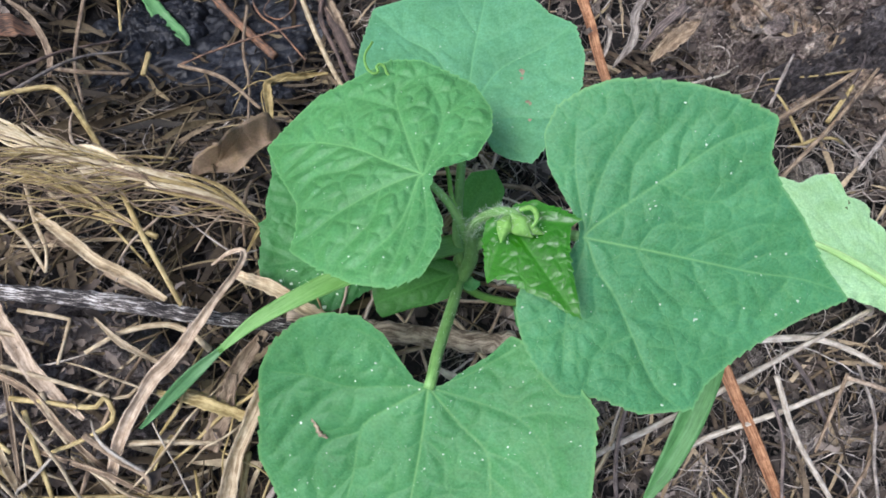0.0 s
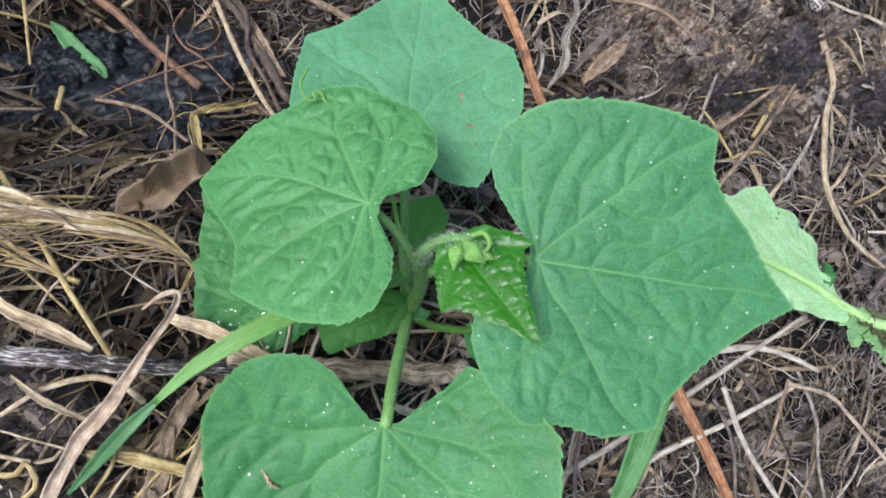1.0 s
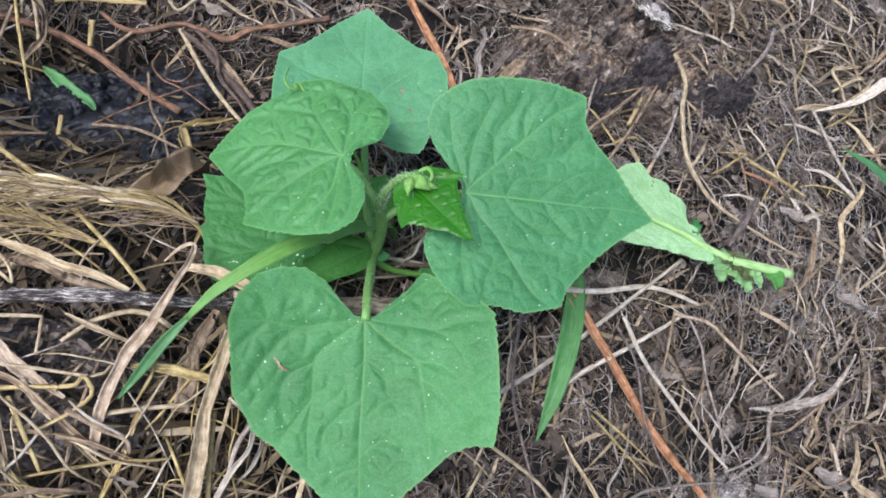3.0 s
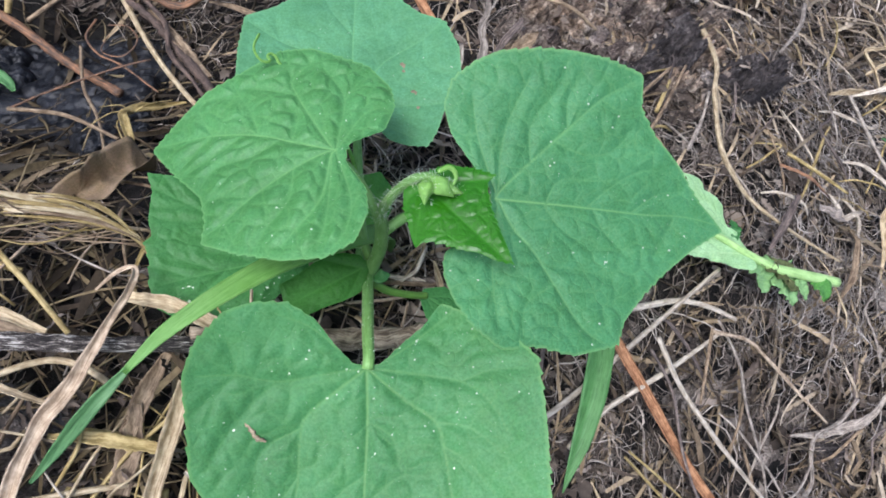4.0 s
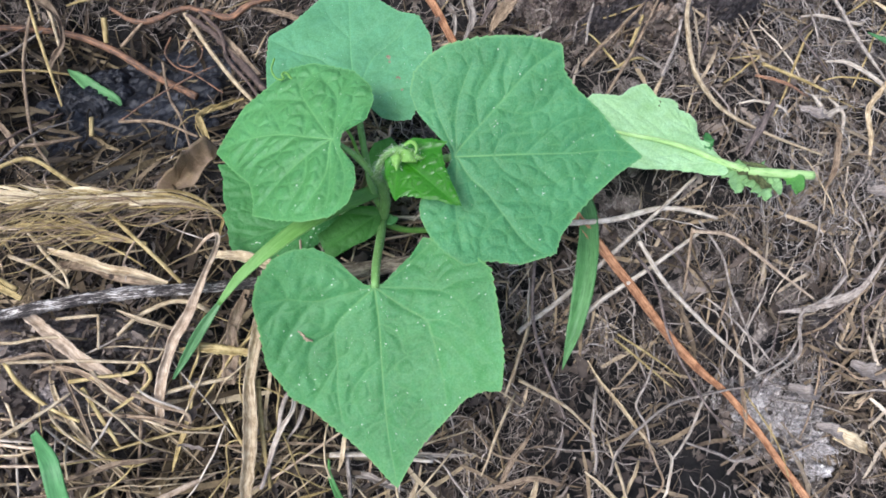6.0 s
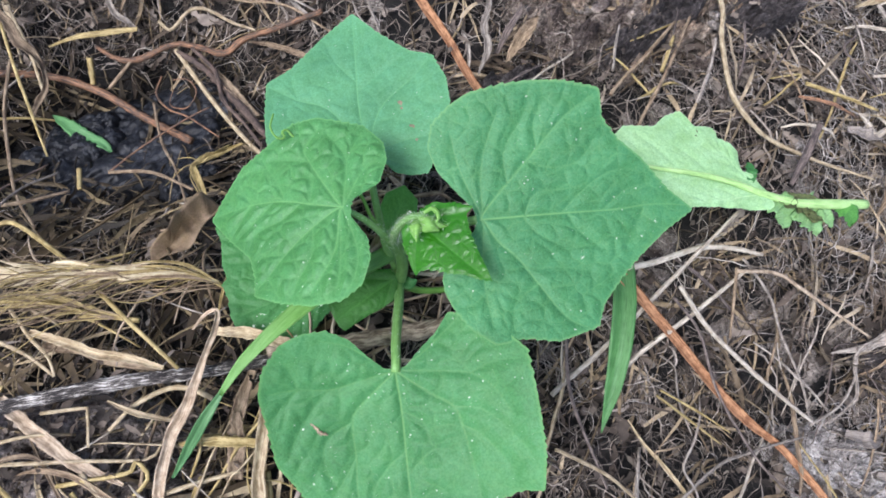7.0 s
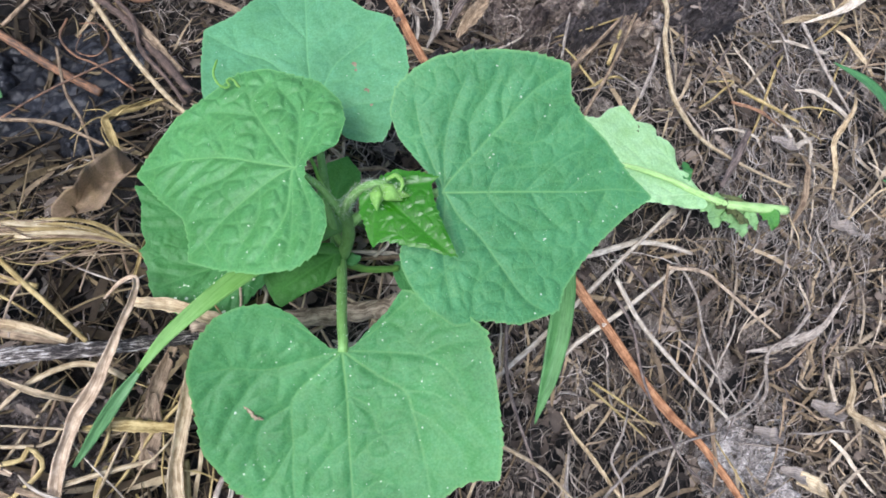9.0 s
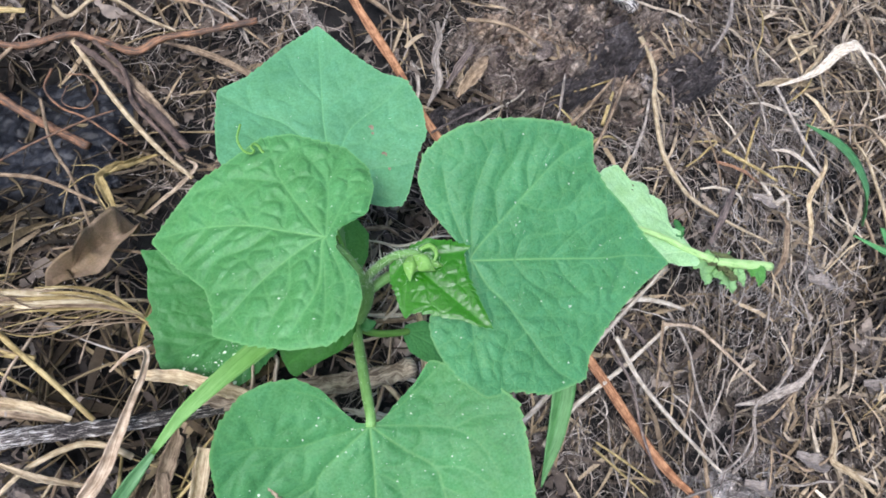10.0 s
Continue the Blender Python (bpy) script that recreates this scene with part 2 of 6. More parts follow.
# bark of the weathered stick: grey with white and black patches
WEATHERED, n_, l_, b_ = material("weathered_bark", 0.8, 0.2)
at_ = n_.new("ShaderNodeAttribute")
at_.attribute_name = "grain"
g_ = n_.new("ShaderNodeTexNoise")
g_.inputs["Scale"].default_value, g_.inputs["Detail"].default_value, g_.inputs["Roughness"].default_value = 1.4, 6.0, 0.8
l_.new(at_.outputs["Vector"], g_.inputs["Vector"])
r_ = ramp(n_, [(0.42, (0.014, 0.012, 0.011)), (0.49, (0.05, 0.043, 0.04)), (0.53, (0.24, 0.21, 0.18)), (0.565, (0.66, 0.62, 0.56))])
p_ = tex_noise(n_, l_, 75, 5, 0.7)
both_ = math_node(n_, l_, "ADD", math_node(n_, l_, "MULTIPLY", g_.outputs["Fac"], 0.68), math_node(n_, l_, "MULTIPLY", p_.outputs["Fac"], 0.32))
l_.new(both_, r_.inputs["Fac"])
l_.new(r_.outputs["Color"], b_.inputs["Base Color"])
bump(n_, l_, b_, both_, 0.8, 0.001)

# soil
SOIL, n_, l_, b_ = material("soil", 0.85, 0.2)
g_ = tex_noise(n_, l_, 60, 8, 0.7)
r_ = ramp(n_, [(0.35, (0.006, 0.006, 0.006)), (0.55, (0.019, 0.017, 0.016)), (0.75, (0.055, 0.047, 0.041))])
l_.new(g_.outputs["Fac"], r_.inputs["Fac"])
l_.new(r_.outputs["Color"], b_.inputs["Base Color"])
f_ = tex_noise(n_, l_, 420, 6, 0.75)
bump(n_, l_, b_, f_.outputs["Fac"], 0.8, 0.003)

ROOTS = fibre_material("root_fibres", [(0.0, (0.055, 0.046, 0.039)), (0.35, (0.17, 0.144, 0.122)), (0.65, (0.33, 0.288, 0.247)), (0.88, (0.48, 0.432, 0.382)), (1.0, (0.7, 0.655, 0.6))])
BLADES = fibre_material("dead_blades", [(0.0, (0.06, 0.045, 0.033)), (0.35, (0.16, 0.123, 0.082)), (0.7, (0.29, 0.226, 0.142)), (1.0, (0.47, 0.385, 0.26))], 0.75, 260)
STRAWS = fibre_material("straw_bits", [(0.0, (0.04, 0.03, 0.02)), (0.35, (0.12, 0.09, 0.052)), (0.7, (0.25, 0.195, 0.11)), (0.9, (0.38, 0.305, 0.18)), (1.0, (0.55, 0.47, 0.32))], 0.65, 260)
PALE_STRAWS = fibre_material("pale_straw_bits", [(0.0, (0.09, 0.072, 0.05)), (0.4, (0.23, 0.188, 0.13)), (0.8, (0.39, 0.33, 0.245)), (1.0, (0.58, 0.52, 0.42))], 0.65, 260)
DAMP = fibre_material("damp_threads", [(0.0, (0.02, 0.016, 0.01)), (0.5, (0.06, 0.046, 0.028)), (0.85, (0.13, 0.102, 0.06)), (1.0, (0.3, 0.245, 0.14))], 0.6)
CHAFF = fibre_material("litter_scraps", [(0.0, (0.02, 0.017, 0.015)), (0.5, (0.065, 0.055, 0.047)), (0.85, (0.15, 0.13, 0.11)), (1.0, (0.42, 0.38, 0.33))], 0.85, 200)
FLUFF = fibre_material("pale_fluff", [(0.0, (0.2, 0.18, 0.165)), (0.6, (0.36, 0.335, 0.31)), (1.0, (0.6, 0.57, 0.54))], 0.85)
SCRAPS = fibre_material("leaf_scraps", [(0.0, (0.03, 0.025, 0.022)), (0.5, (0.104, 0.083, 0.068)), (0.85, (0.2, 0.168, 0.142)), (1.0, (0.34, 0.295, 0.255))], 0.85, 150)

# ---- the lie of the land ----
MOUNDS = [(-0.15, -0.03, 0.10, 0.058), (-0.17, 0.17, 0.10, -0.092), (0.21, 0.09, 0.09, 0.016), (0.24, -0.16, 0.10, -0.036), (0.02, 0.0, 0.09, 0.010), (-0.10, -0.20, 0.10, -0.028), (0.36, 0.02, 0.10, 0.005)]


def ground(x, y):
    """Height of the litter's upper face."""
    return sum(h * np.exp(-((x - a) ** 2 + (y - b) ** 2) / (2 * s * s)) for a, b, s, h in MOUNDS)


def rough_field(seed, cells=64):
    """A smooth random field over the plan, about -1 to 1, from waves of random direction."""
    g = np.random.default_rng(seed)
    ks = [(g.uniform(0, 2 * math.pi), 2 * math.pi / w, g.uniform(0, 2 * math.pi), a) for w, a in ((0.21, 1.0), (0.17, 0.9), (0.11, 0.7), (0.083, 0.6), (0.052, 0.45), (0.041, 0.4), (0.027, 0.3), (0.019, 0.25)) for _ in range(3)]
    tot = sum(a for *_, a in ks) * 0.45
    return lambda x, y: sum(a * np.sin(k * (x * math.cos(d) + y * math.sin(d)) + p) for d, k, p, a in ks) / tot


LUMPS = rough_field(5)


def soft_step(v, w):
    return 1 / (1 + np.exp(-v / w))


def strawy(x, y):
    """Where loose yellow straw lies deep: over the near mound."""
    return soft_step(-0.055 - x, 0.02) * soft_step(0.07 - y - 0.2 * (x + 0.2), 0.018)


def bed(x, y):
    """Height of the soil under the litter."""
    return ground(x, y) - 0.0125 + 0.0045 * LUMPS(x, y) - 0.022 * strawy(x, y)


# ---- makers ----
def mesh_from(name, verts, faces, mat, smooth=True):
    """verts (n, 3); faces an (m, 3 or 4) array or a list of them."""
    me = bpy.data.meshes.new(name)
    groups = faces if isinstance(faces, list) else [faces]
    groups = [np.asarray(f, int) for f in groups if len(f)]
    loops = np.concatenate([f.ravel() for f in groups])
    sizes = np.concatenate([np.full(len(f), f.shape[1]) for f in groups])
    me.vertices.add(len(verts))
    me.vertices.foreach_set("co", np.asarray(verts, np.float32)[:, :3].ravel())
    me.loops.add(len(loops))
    me.loops.foreach_set("vertex_index", loops.astype(np.int32))
    me.polygons.add(len(sizes))
    me.polygons.foreach_set("loop_start", (np.cumsum(sizes) - sizes).astype(np.int32))
    me.polygons.foreach_set("use_smooth", np.full(len(sizes), smooth))
    me.update(calc_edges=True)
    me.validate()
    me.materials.append(mat)
    if verts.shape[1] == 5:
        grain = np.column_stack([verts[:, 3] * 1400, verts[:, 4] * 90, np.zeros(len(verts))])
        me.attributes.new("grain", "FLOAT_VECTOR", "POINT").data.foreach_set("vector", grain.astype(np.float32).ravel())
    return me


def shifted(v, by):
    v = np.array(v, float)
    v[:, :3] -= by
    return v


def origin_of(ob):
    o = Vector((0, 0, 0))
    while ob:
        o, ob = o + ob.location, ob.parent
    return np.array(o)


def part(name, made, mat, parent, label="", smooth=True):
    """Links verts and faces, given in the world, as one mesh under a thing or a part."""
    ob = new(name, mesh_from(name, shifted(made[0], origin_of(parent)), made[1], mat, smooth))
    ob.parent = parent
    return tagged(ob, label)


def thing(name, made, mat, label, category, group="", kind="", at=None, smooth=True):
    """Links verts and faces, given in the world, as a thing of one mesh."""
    v = np.asarray(made[0])
    at = np.array(v[0, :3] if at is None else at)
    ob = new(name, mesh_from(name, shifted(v, at), made[1], mat, smooth))
    ob.location = at
    return tagged(ob, label, category, group, kind)


def holder(name, at, label, category, group=""):
    ob = new(name)
    ob.location, ob.empty_display_size = at, 0.01
    return tagged(ob, label, category, group)


def glide(pts, n):
    """n points on a smooth line through pts."""
    p = np.asarray(pts, float)
    if len(p) == 2:
        return p[0] + (p[1] - p[0]) * np.linspace(0, 1, n)[:, None]
    q = np.vstack([2 * p[0] - p[1], p, 2 * p[-1] - p[-2]])
    d = np.r_[0, np.cumsum(np.linalg.norm(np.diff(p, axis=0), axis=1))]
    s = np.linspace(0, d[-1], n)
    i = np.clip(np.searchsorted(d, s, "right") - 1, 0, len(p) - 2)
    t = ((s - d[i]) / np.maximum(d[i + 1] - d[i], 1e-9))[:, None]
    a, b, c, e = q[i], q[i + 1], q[i + 2], q[i + 3]
    return 0.5 * (2 * b + (c - a) * t + (2 * a - 5 * b + 4 * c - e) * t**2 + (3 * b - a - 3 * c + e) * t**3)


def joined(list_of):
    """Several (verts, faces) in one."""
    vs, fs, k = [], {}, 0
    for v, f in list_of:
        for g in f if isinstance(f, list) else [f]:
            g = np.asarray(g, int)
            if len(g):
                fs.setdefault(g.shape[1], []).append(g + k)
        vs.append(np.asarray(v))
        k += len(v)
    return np.vstack(vs), [np.vstack(g) for g in fs.values()]


def sweep(line, right, up, ring):
    """Skin round a line: ring (n, s, 2) gives each section's offsets along right and up."""
    n, s, _ = ring.shape
    v = (line[:, None] + ring[..., :1] * right[:, None] + ring[..., 1:] * up[:, None]).reshape(-1, 3)
    along = np.r_[0, np.cumsum(np.linalg.norm(np.diff(line, axis=0), axis=1))]
    across = np.linalg.norm(ring - ring[:, :1], axis=2)
    v = np.column_stack([v, across.ravel(), np.repeat(along + 7 * line[0, 0], s)])
    i, j = np.meshgrid(np.arange(n - 1), np.arange(s), indexing="ij")
    k = (j + 1) % s
    f = np.stack([i * s + j, i * s + k, (i + 1) * s + k, (i + 1) * s + j], -1).reshape(-1, 4)
    caps = [[0, s - 1 - c, s - 2 - c] for c in range(s - 2)] + [[(n - 1) * s, (n - 1) * s + c + 1, (n - 1) * s + c + 2] for c in range(s - 2)]
    return v, [f, np.array(caps)]


def frames_of(line):
    t = np.gradient(line, axis=0)
    t /= np.linalg.norm(t, axis=1)[:, None] + 1e-12
    r = np.cross(t, (0, 0, 1.0))
    bad = np.linalg.norm(r, axis=1) < 0.05
    r[bad] = np.cross(t[bad], (0.3, 1.0, 0))
    r /= np.linalg.norm(r, axis=1)[:, None]
    return r, np.cross(r, t)


def tube(pts, radius, sides=8, n=24, flat=1.0, rough=0.0, seed=0, roll=0.0):
    """A round or flattened stalk through pts; radius is one number or its values along the line."""
    line = glide(pts, n)
    g = np.random.default_rng(seed)
    rad = np.interp(np.linspace(0, 1, n), np.linspace(0, 1, len(np.atleast_1d(radius))), np.atleast_1d(radius))
    r, u = frames_of(line)
    a = np.arange(sides) * 2 * math.pi / sides
    wob = 1 + rough * g.normal(size=(n, sides))
    x, y = np.cos(a) * rad[:, None] * wob, np.sin(a) * rad[:, None] * flat * wob
    tw = roll * np.linspace(0, 1, n)[:, None]
    ring = np.stack([x * np.cos(tw) - y * np.sin(tw), x * np.sin(tw) + y * np.cos(tw)], -1)
    return sweep(line, r, u, ring)


def ribbon(pts, widths, n=40, across=6, fold=0.15, twist=0.0, thick=0.00025, wave=0.0, seed=0, ragged=0.0):
    """A grass blade or strip: arched across, closed underneath, with a twist along its length (radians); ragged: how worn
    its two edges are."""
    line = glide(pts, n)
    w = np.interp(np.linspace(0, 1, n), np.linspace(0, 1, len(widths)), widths) / 2
    r, u = frames_of(line)
    c = np.linspace(-1, 1, across + 1)
    g = np.random.default_rng(seed)
    ph = g.uniform(0, 6.28, 3)
    s = np.linspace(0, 1, n)
    jit = wave * (np.sin(s * 17 + ph[0]) + 0.6 * np.sin(s * 41 + ph[1]))
    x = np.concatenate([c, c[::-1]])[None] * w[:, None]
    worn = 1 + ragged * np.convolve(g.normal(size=n + 2), (0.5, 1, 0.5), "valid")[:, None] * (x > 0) + ragged * np.convolve(g.normal(size=n + 2), (0.5, 1, 0.5), "valid")[:, None] * (x < 0)
    x = x * np.clip(worn, 0.45, 1.5)
    y = np.abs(np.concatenate([c, c[::-1]]))[None] ** 1.3 * w[:, None] * fold * 2 + np.r_[np.full(across + 1, thick), np.full(across + 1, -thick)][None] + (jit * w)[:, None]
    tw = (np.interp(s, np.linspace(0, 1, len(np.atleast_1d(twist))), np.atleast_1d(twist)) if np.ndim(twist) else twist * s)[:, None]
    ring = np.stack([x * np.cos(tw) - y * np.sin(tw), x * np.sin(tw) + y * np.cos(tw)], -1)
    return sweep(line, r, u, ring)


def lump(at, size, seed, rough=0.3, rings=14, segs=20):
    """An uneven clod."""
    ph = rough_field(seed)
    th, la = np.meshgrid(np.linspace(0, 2 * math.pi, segs, endpoint=False), np.linspace(-math.pi / 2, math.pi / 2, rings), indexing="ij")
    d = np.stack([np.cos(la) * np.cos(th), np.cos(la) * np.sin(th), np.sin(la)], -1)
    k = 1 + rough * ph(d[..., 0] * 0.05 + d[..., 2] * 0.03, d[..., 1] * 0.05 - d[..., 2] * 0.04)[..., None]
    v = (np.array(at) + d * k * np.array(size)).reshape(-1, 3)
    i, j = np.meshgrid(np.arange(segs), np.arange(rings - 1), indexing="ij")
    q = (i + 1) % segs
    return v, np.stack([i * rings + j, q * rings + j, q * rings + j + 1, i * rings + j + 1], -1).reshape(-1, 4)


def crumbs(at, half, turn, rise, seed, crumb=1.0, cells=(120, 80), long=1.0, gritty=0.0024):
    """A crumbly patch of soil or rotten wood that swells out of the ground, with a ragged outline sunk into it."""
    fld = rough_field(seed)
    u, v = np.meshgrid(np.linspace(-1, 1, cells[0]), np.linspace(-1, 1, cells[1]), indexing="ij")
    x = at[0] + half[0] * u * math.cos(turn) - half[1] * v * math.sin(turn)
    y = at[1] + half[0] * u * math.sin(turn) + half[1] * v * math.cos(turn)
    fade = np.clip(1 - (u**2 + v**2 + 0.35 * fld(u * 0.09, v * 0.09)), -0.5, 1)
    pts = np.column_stack([x.ravel(), y.ravel()])
    lumpy = np.array([noise.turbulence(Vector((p * 55 / long, q * 55, seed)), 5, True) for p, q in pts]).reshape(x.shape)
    grit = np.array([noise.fractal(Vector((p * 260 / long, q * 260, seed)), 0.7, 2.1, 4) for p, q in pts]).reshape(x.shape)
    z = bed(x, y) - 0.001 + rise * np.tanh(2.2 * fade) + crumb * (0.011 * (lumpy - 0.6) + gritty * grit)
    i, j = np.meshgrid(np.arange(cells[0] - 1), np.arange(cells[1] - 1), indexing="ij")
    k = cells[1]
    return np.stack([x, y, z], -1).reshape(-1, 3), np.stack([i * k + j, (i + 1) * k + j, (i + 1) * k + j + 1, i * k + j + 1], -1).reshape(-1, 4)


MM = 0.001


def laid(pts, h):
    """Points on the litter from plan places in millimetres, h millimetres up (one number or one a point)."""
    p = np.array(pts, float) * MM
    return np.column_stack([p, ground(p[:, 0], p[:, 1]) + np.broadcast_to(np.array(h, float) * MM, len(p))])


# ---- leaves ----
def blade_mesh(name, at, az, tilt, rim, veins, mat, parent, bulge=0.6, teeth=0.5, pitch=3.4, seed=0, label="", n=800, rings=80, heart=0.2, frill=0.0, press=None, sides=None, net=5.0, lines=0.1):
    """A leaf blade. at: where the stalk joins (m); az: the midrib's way (degrees from +x); tilt: the height over the plan as
    a, b, c, d, e, f of a + bx + cy + dxx + exy + fyy; rim: the margin's key places as (degrees from the midrib, mm from at);
    veins: (degrees from the midrib, mm) of the main veins, or their key places one after another; sides: the branches' key
    places; net: the width in mm of the cells between the veins, lines: how pale their edges are. Veins are sunk, the skin between them is raised, the margin is toothed."""
    g = np.random.default_rng(seed)
    a = np.radians([r[0] for r in rim])
    key = np.array([r[1] for r in rim])[:, None] * MM * np.column_stack([np.cos(a), np.sin(a)])
    mid = np.array([heart * max(r[1] for r in rim) * MM, 0.0])
    order = np.argsort(np.arctan2(*(key - mid).T[::-1]))
    key = key[order]
    loop = np.vstack([key, key[:1]])
    d = np.r_[0, np.cumsum(np.linalg.norm(np.diff(loop, axis=0), axis=1))]
    s = np.linspace(0, d[-1], n, endpoint=False)
    edge = np.column_stack([np.interp(s, d, loop[:, 0]), np.interp(s, d, loop[:, 1])])
    ker = np.exp(-np.linspace(-2, 2, 2 * max(2, n // 110) + 1) ** 2)
    ker /= ker.sum()
    m = len(ker) // 2
    edge = np.column_stack([np.convolve(np.r_[e[-m:], e, e[:m]], ker, "valid") for e in edge.T])
    out = edge - mid
    out_n = out / np.linalg.norm(out, axis=1)[:, None]
    ph = np.cumsum(np.r_[0, np.linalg.norm(np.diff(edge, axis=0), axis=1)]) / (pitch * MM) * (1 + 0.0 * s)
    ph = ph + 0.5 * np.sin(ph * 0.37 + seed)
    saw = (1 - (ph % 1.0)) ** 1.5 - 0.4
    edge = edge + out_n * (saw * teeth * MM * (0.55 + 0.45 * np.sin(ph * 0.83 + 2 * seed)))[:, None]
    t = (np.arange(1, rings + 1) / rings) ** 0.9
    p = np.vstack([mid[None], (mid + t[:, None, None] * (edge - mid)[None]).reshape(-1, 2)])
    frac = np.r_[0, np.repeat(t, n)]
    # veins as line pieces: start, end, order, strength
    segs = []

    def vein_line(keys, order, first, last):
        pts = np.array([(r * MM * math.cos(radians(q)), r * MM * math.sin(radians(q))) for q, r in keys])
        k = 4 * len(pts)
        line = glide(np.column_stack([pts, np.zeros(len(pts))]), k)[:, :2]
        segs.extend((line[i], line[i + 1], order, first + (last - first) * i / k) for i in range(k - 1))
        return line

    for vein_keys in veins:
        short = not isinstance(vein_keys, list)
        keys = [(0, 0)] + ([(vein_keys[0], f * vein_keys[1]) for f in (0.35, 0.7, 1)] if short else vein_keys)
        keys[0] = (keys[1][0], 0)
        way = abs(keys[1][0])
        line = vein_line(keys, 0, 1.0 if way < 12 else 0.85 if way < 62 else 0.55, 0.3)
        if sides is None:
            for f in (0.3, 0.55, 0.78):
                for sd in (1, -1):
                    b0 = line[int((f + (0.08 if sd < 0 else 0)) * (len(line) - 1))]
                    w = np.linspace(0, 1, 5)[1:]
                    ba = radians(keys[-1][0]) + sd * (0.8 - 0.5 * w)
                    br = np.vstack([b0, b0 + np.cumsum(np.column_stack([np.cos(ba), np.sin(ba)]), axis=0) * keys[-1][1] * MM * 0.09])
                    segs.extend((br[q], br[q + 1], 1, 0.9 - 0.15 * q) for q in range(4))
    for keys in sides or []:
        vein_line(keys, 1, 0.9, 0.35)
    S, E = np.array([q[0] for q in segs]), np.array([q[1] for q in segs])
    O, K = np.array([q[2] for q in segs]), np.array([q[3] for q in segs])
    wid = np.array([0.31, 0.22])[O] * MM
    near, groove = np.full((2, len(p)), 1.0), np.zeros(len(p))
    vein = 0.55 * np.clip((frac - 0.977) / 0.02, 0, 1)
    for i in range(len(S)):
        e = E[i] - S[i]
        h = np.clip(((p - S[i]) @ e) / (e @ e + 1e-15), 0, 1)
        dd = np.linalg.norm(p - S[i] - h[:, None] * e, axis=1)
        near[O[i]] = np.minimum(near[O[i]], dd)
        groove = np.maximum(groove, (0.32, 0.2)[O[i]] * K[i] * np.exp(-((dd / 0.0009) ** 2)))
        vein = np.maximum(vein, np.exp(-((dd / (wid[i] * (0.45 + 0.75 * K[i]))) ** 2)) * K[i] * (0.76, 0.3)[O[i]])
    # the small cells between the veins, each swelling a little
    span = edge.max(0) - edge.min(0)
    cols, rows = np.meshgrid(np.arange(0, span[0], net * MM), np.arange(0, span[1], net * MM))
    cells = edge.min(0) + np.column_stack([cols.ravel(), rows.ravel()]) + g.uniform(0, 1.15 * net * MM, (cols.size, 2))
    bent = p + 0.1 * net * MM * np.column_stack([np.sin(p[:, 1] * 420 + seed), np.sin(p[:, 0] * 380 + 2 * seed)])
    near_two = np.full((2, len(p)), 1.0)
    for q in cells:
        dd = np.linalg.norm(bent - q, axis=1)
        near_two[1] = np.minimum(near_two[1], np.maximum(near_two[0], dd))
        near_two[0] = np.minimum(near_two[0], dd)
    rim_of_cell = (near_two[1] - near_two[0]) / 2
    vein = np.maximum(vein, lines * np.exp(-((rim_of_cell / (0.26 * MM)) ** 2)))
    calm = np.clip((1 - frac) * 9, 0.15, 1)
    all_near = np.minimum(near[0], near[1])
    relief = 0.5 * bulge * MM * (1 - np.exp(-((all_near / 0.0024) ** 2))) * calm
    relief += 0.5 * bulge * MM * (1 - np.exp(-((rim_of_cell / (0.17 * net * MM)) ** 2))) * (1 - np.exp(-((all_near / 0.002) ** 2))) * calm
    relief -= groove * MM
    uneven = rough_field(seed + 40)
    relief = relief + 0.7 * MM * uneven(p[:, 0], p[:, 1]) + 0.12 * bulge * MM * uneven(p[:, 0] * 2.7 + 0.3, p[:, 1] * 2.7)
    relief += frill * MM * frac**4 * np.sin(9 * np.arctan2(*(p - mid).T[::-1]) + seed)
    c, sn = math.cos(radians(az)), math.sin(radians(az))
    x, y = p[:, 0] * c - p[:, 1] * sn, p[:, 0] * sn + p[:, 1] * c
    z = tilt[0] + tilt[1] * x + tilt[2] * y + tilt[3] * x * x + tilt[4] * x * y + tilt[5] * y * y + relief
    if press:  # pressed down by a leaf that lies over it: place, width and depth in mm
        z = z - press[3] * MM * np.exp(-((x / MM - press[0]) ** 2 + (y / MM - press[1]) ** 2) / (2 * press[2] ** 2))
    v = np.column_stack([at[0] + x, at[1] + y, z])
    j = np.arange(n)
    k = (j + 1) % n
    fan = np.column_stack([np.zeros(n, int), 1 + j, 1 + k])
    i = np.arange(rings - 1)[:, None] * n
    quads = np.stack([1 + i + j, 1 + i + n + j, 1 + i + n + k, 1 + i + k], -1).reshape(-1, 4)
    ob = part(name, (v, [fan, quads]), mat, parent, label)
    ob.data.attributes.new("vein", "FLOAT", "POINT").data.foreach_set("value", np.clip(vein, 0, 1).astype(np.float32))
    return ob, v, frac


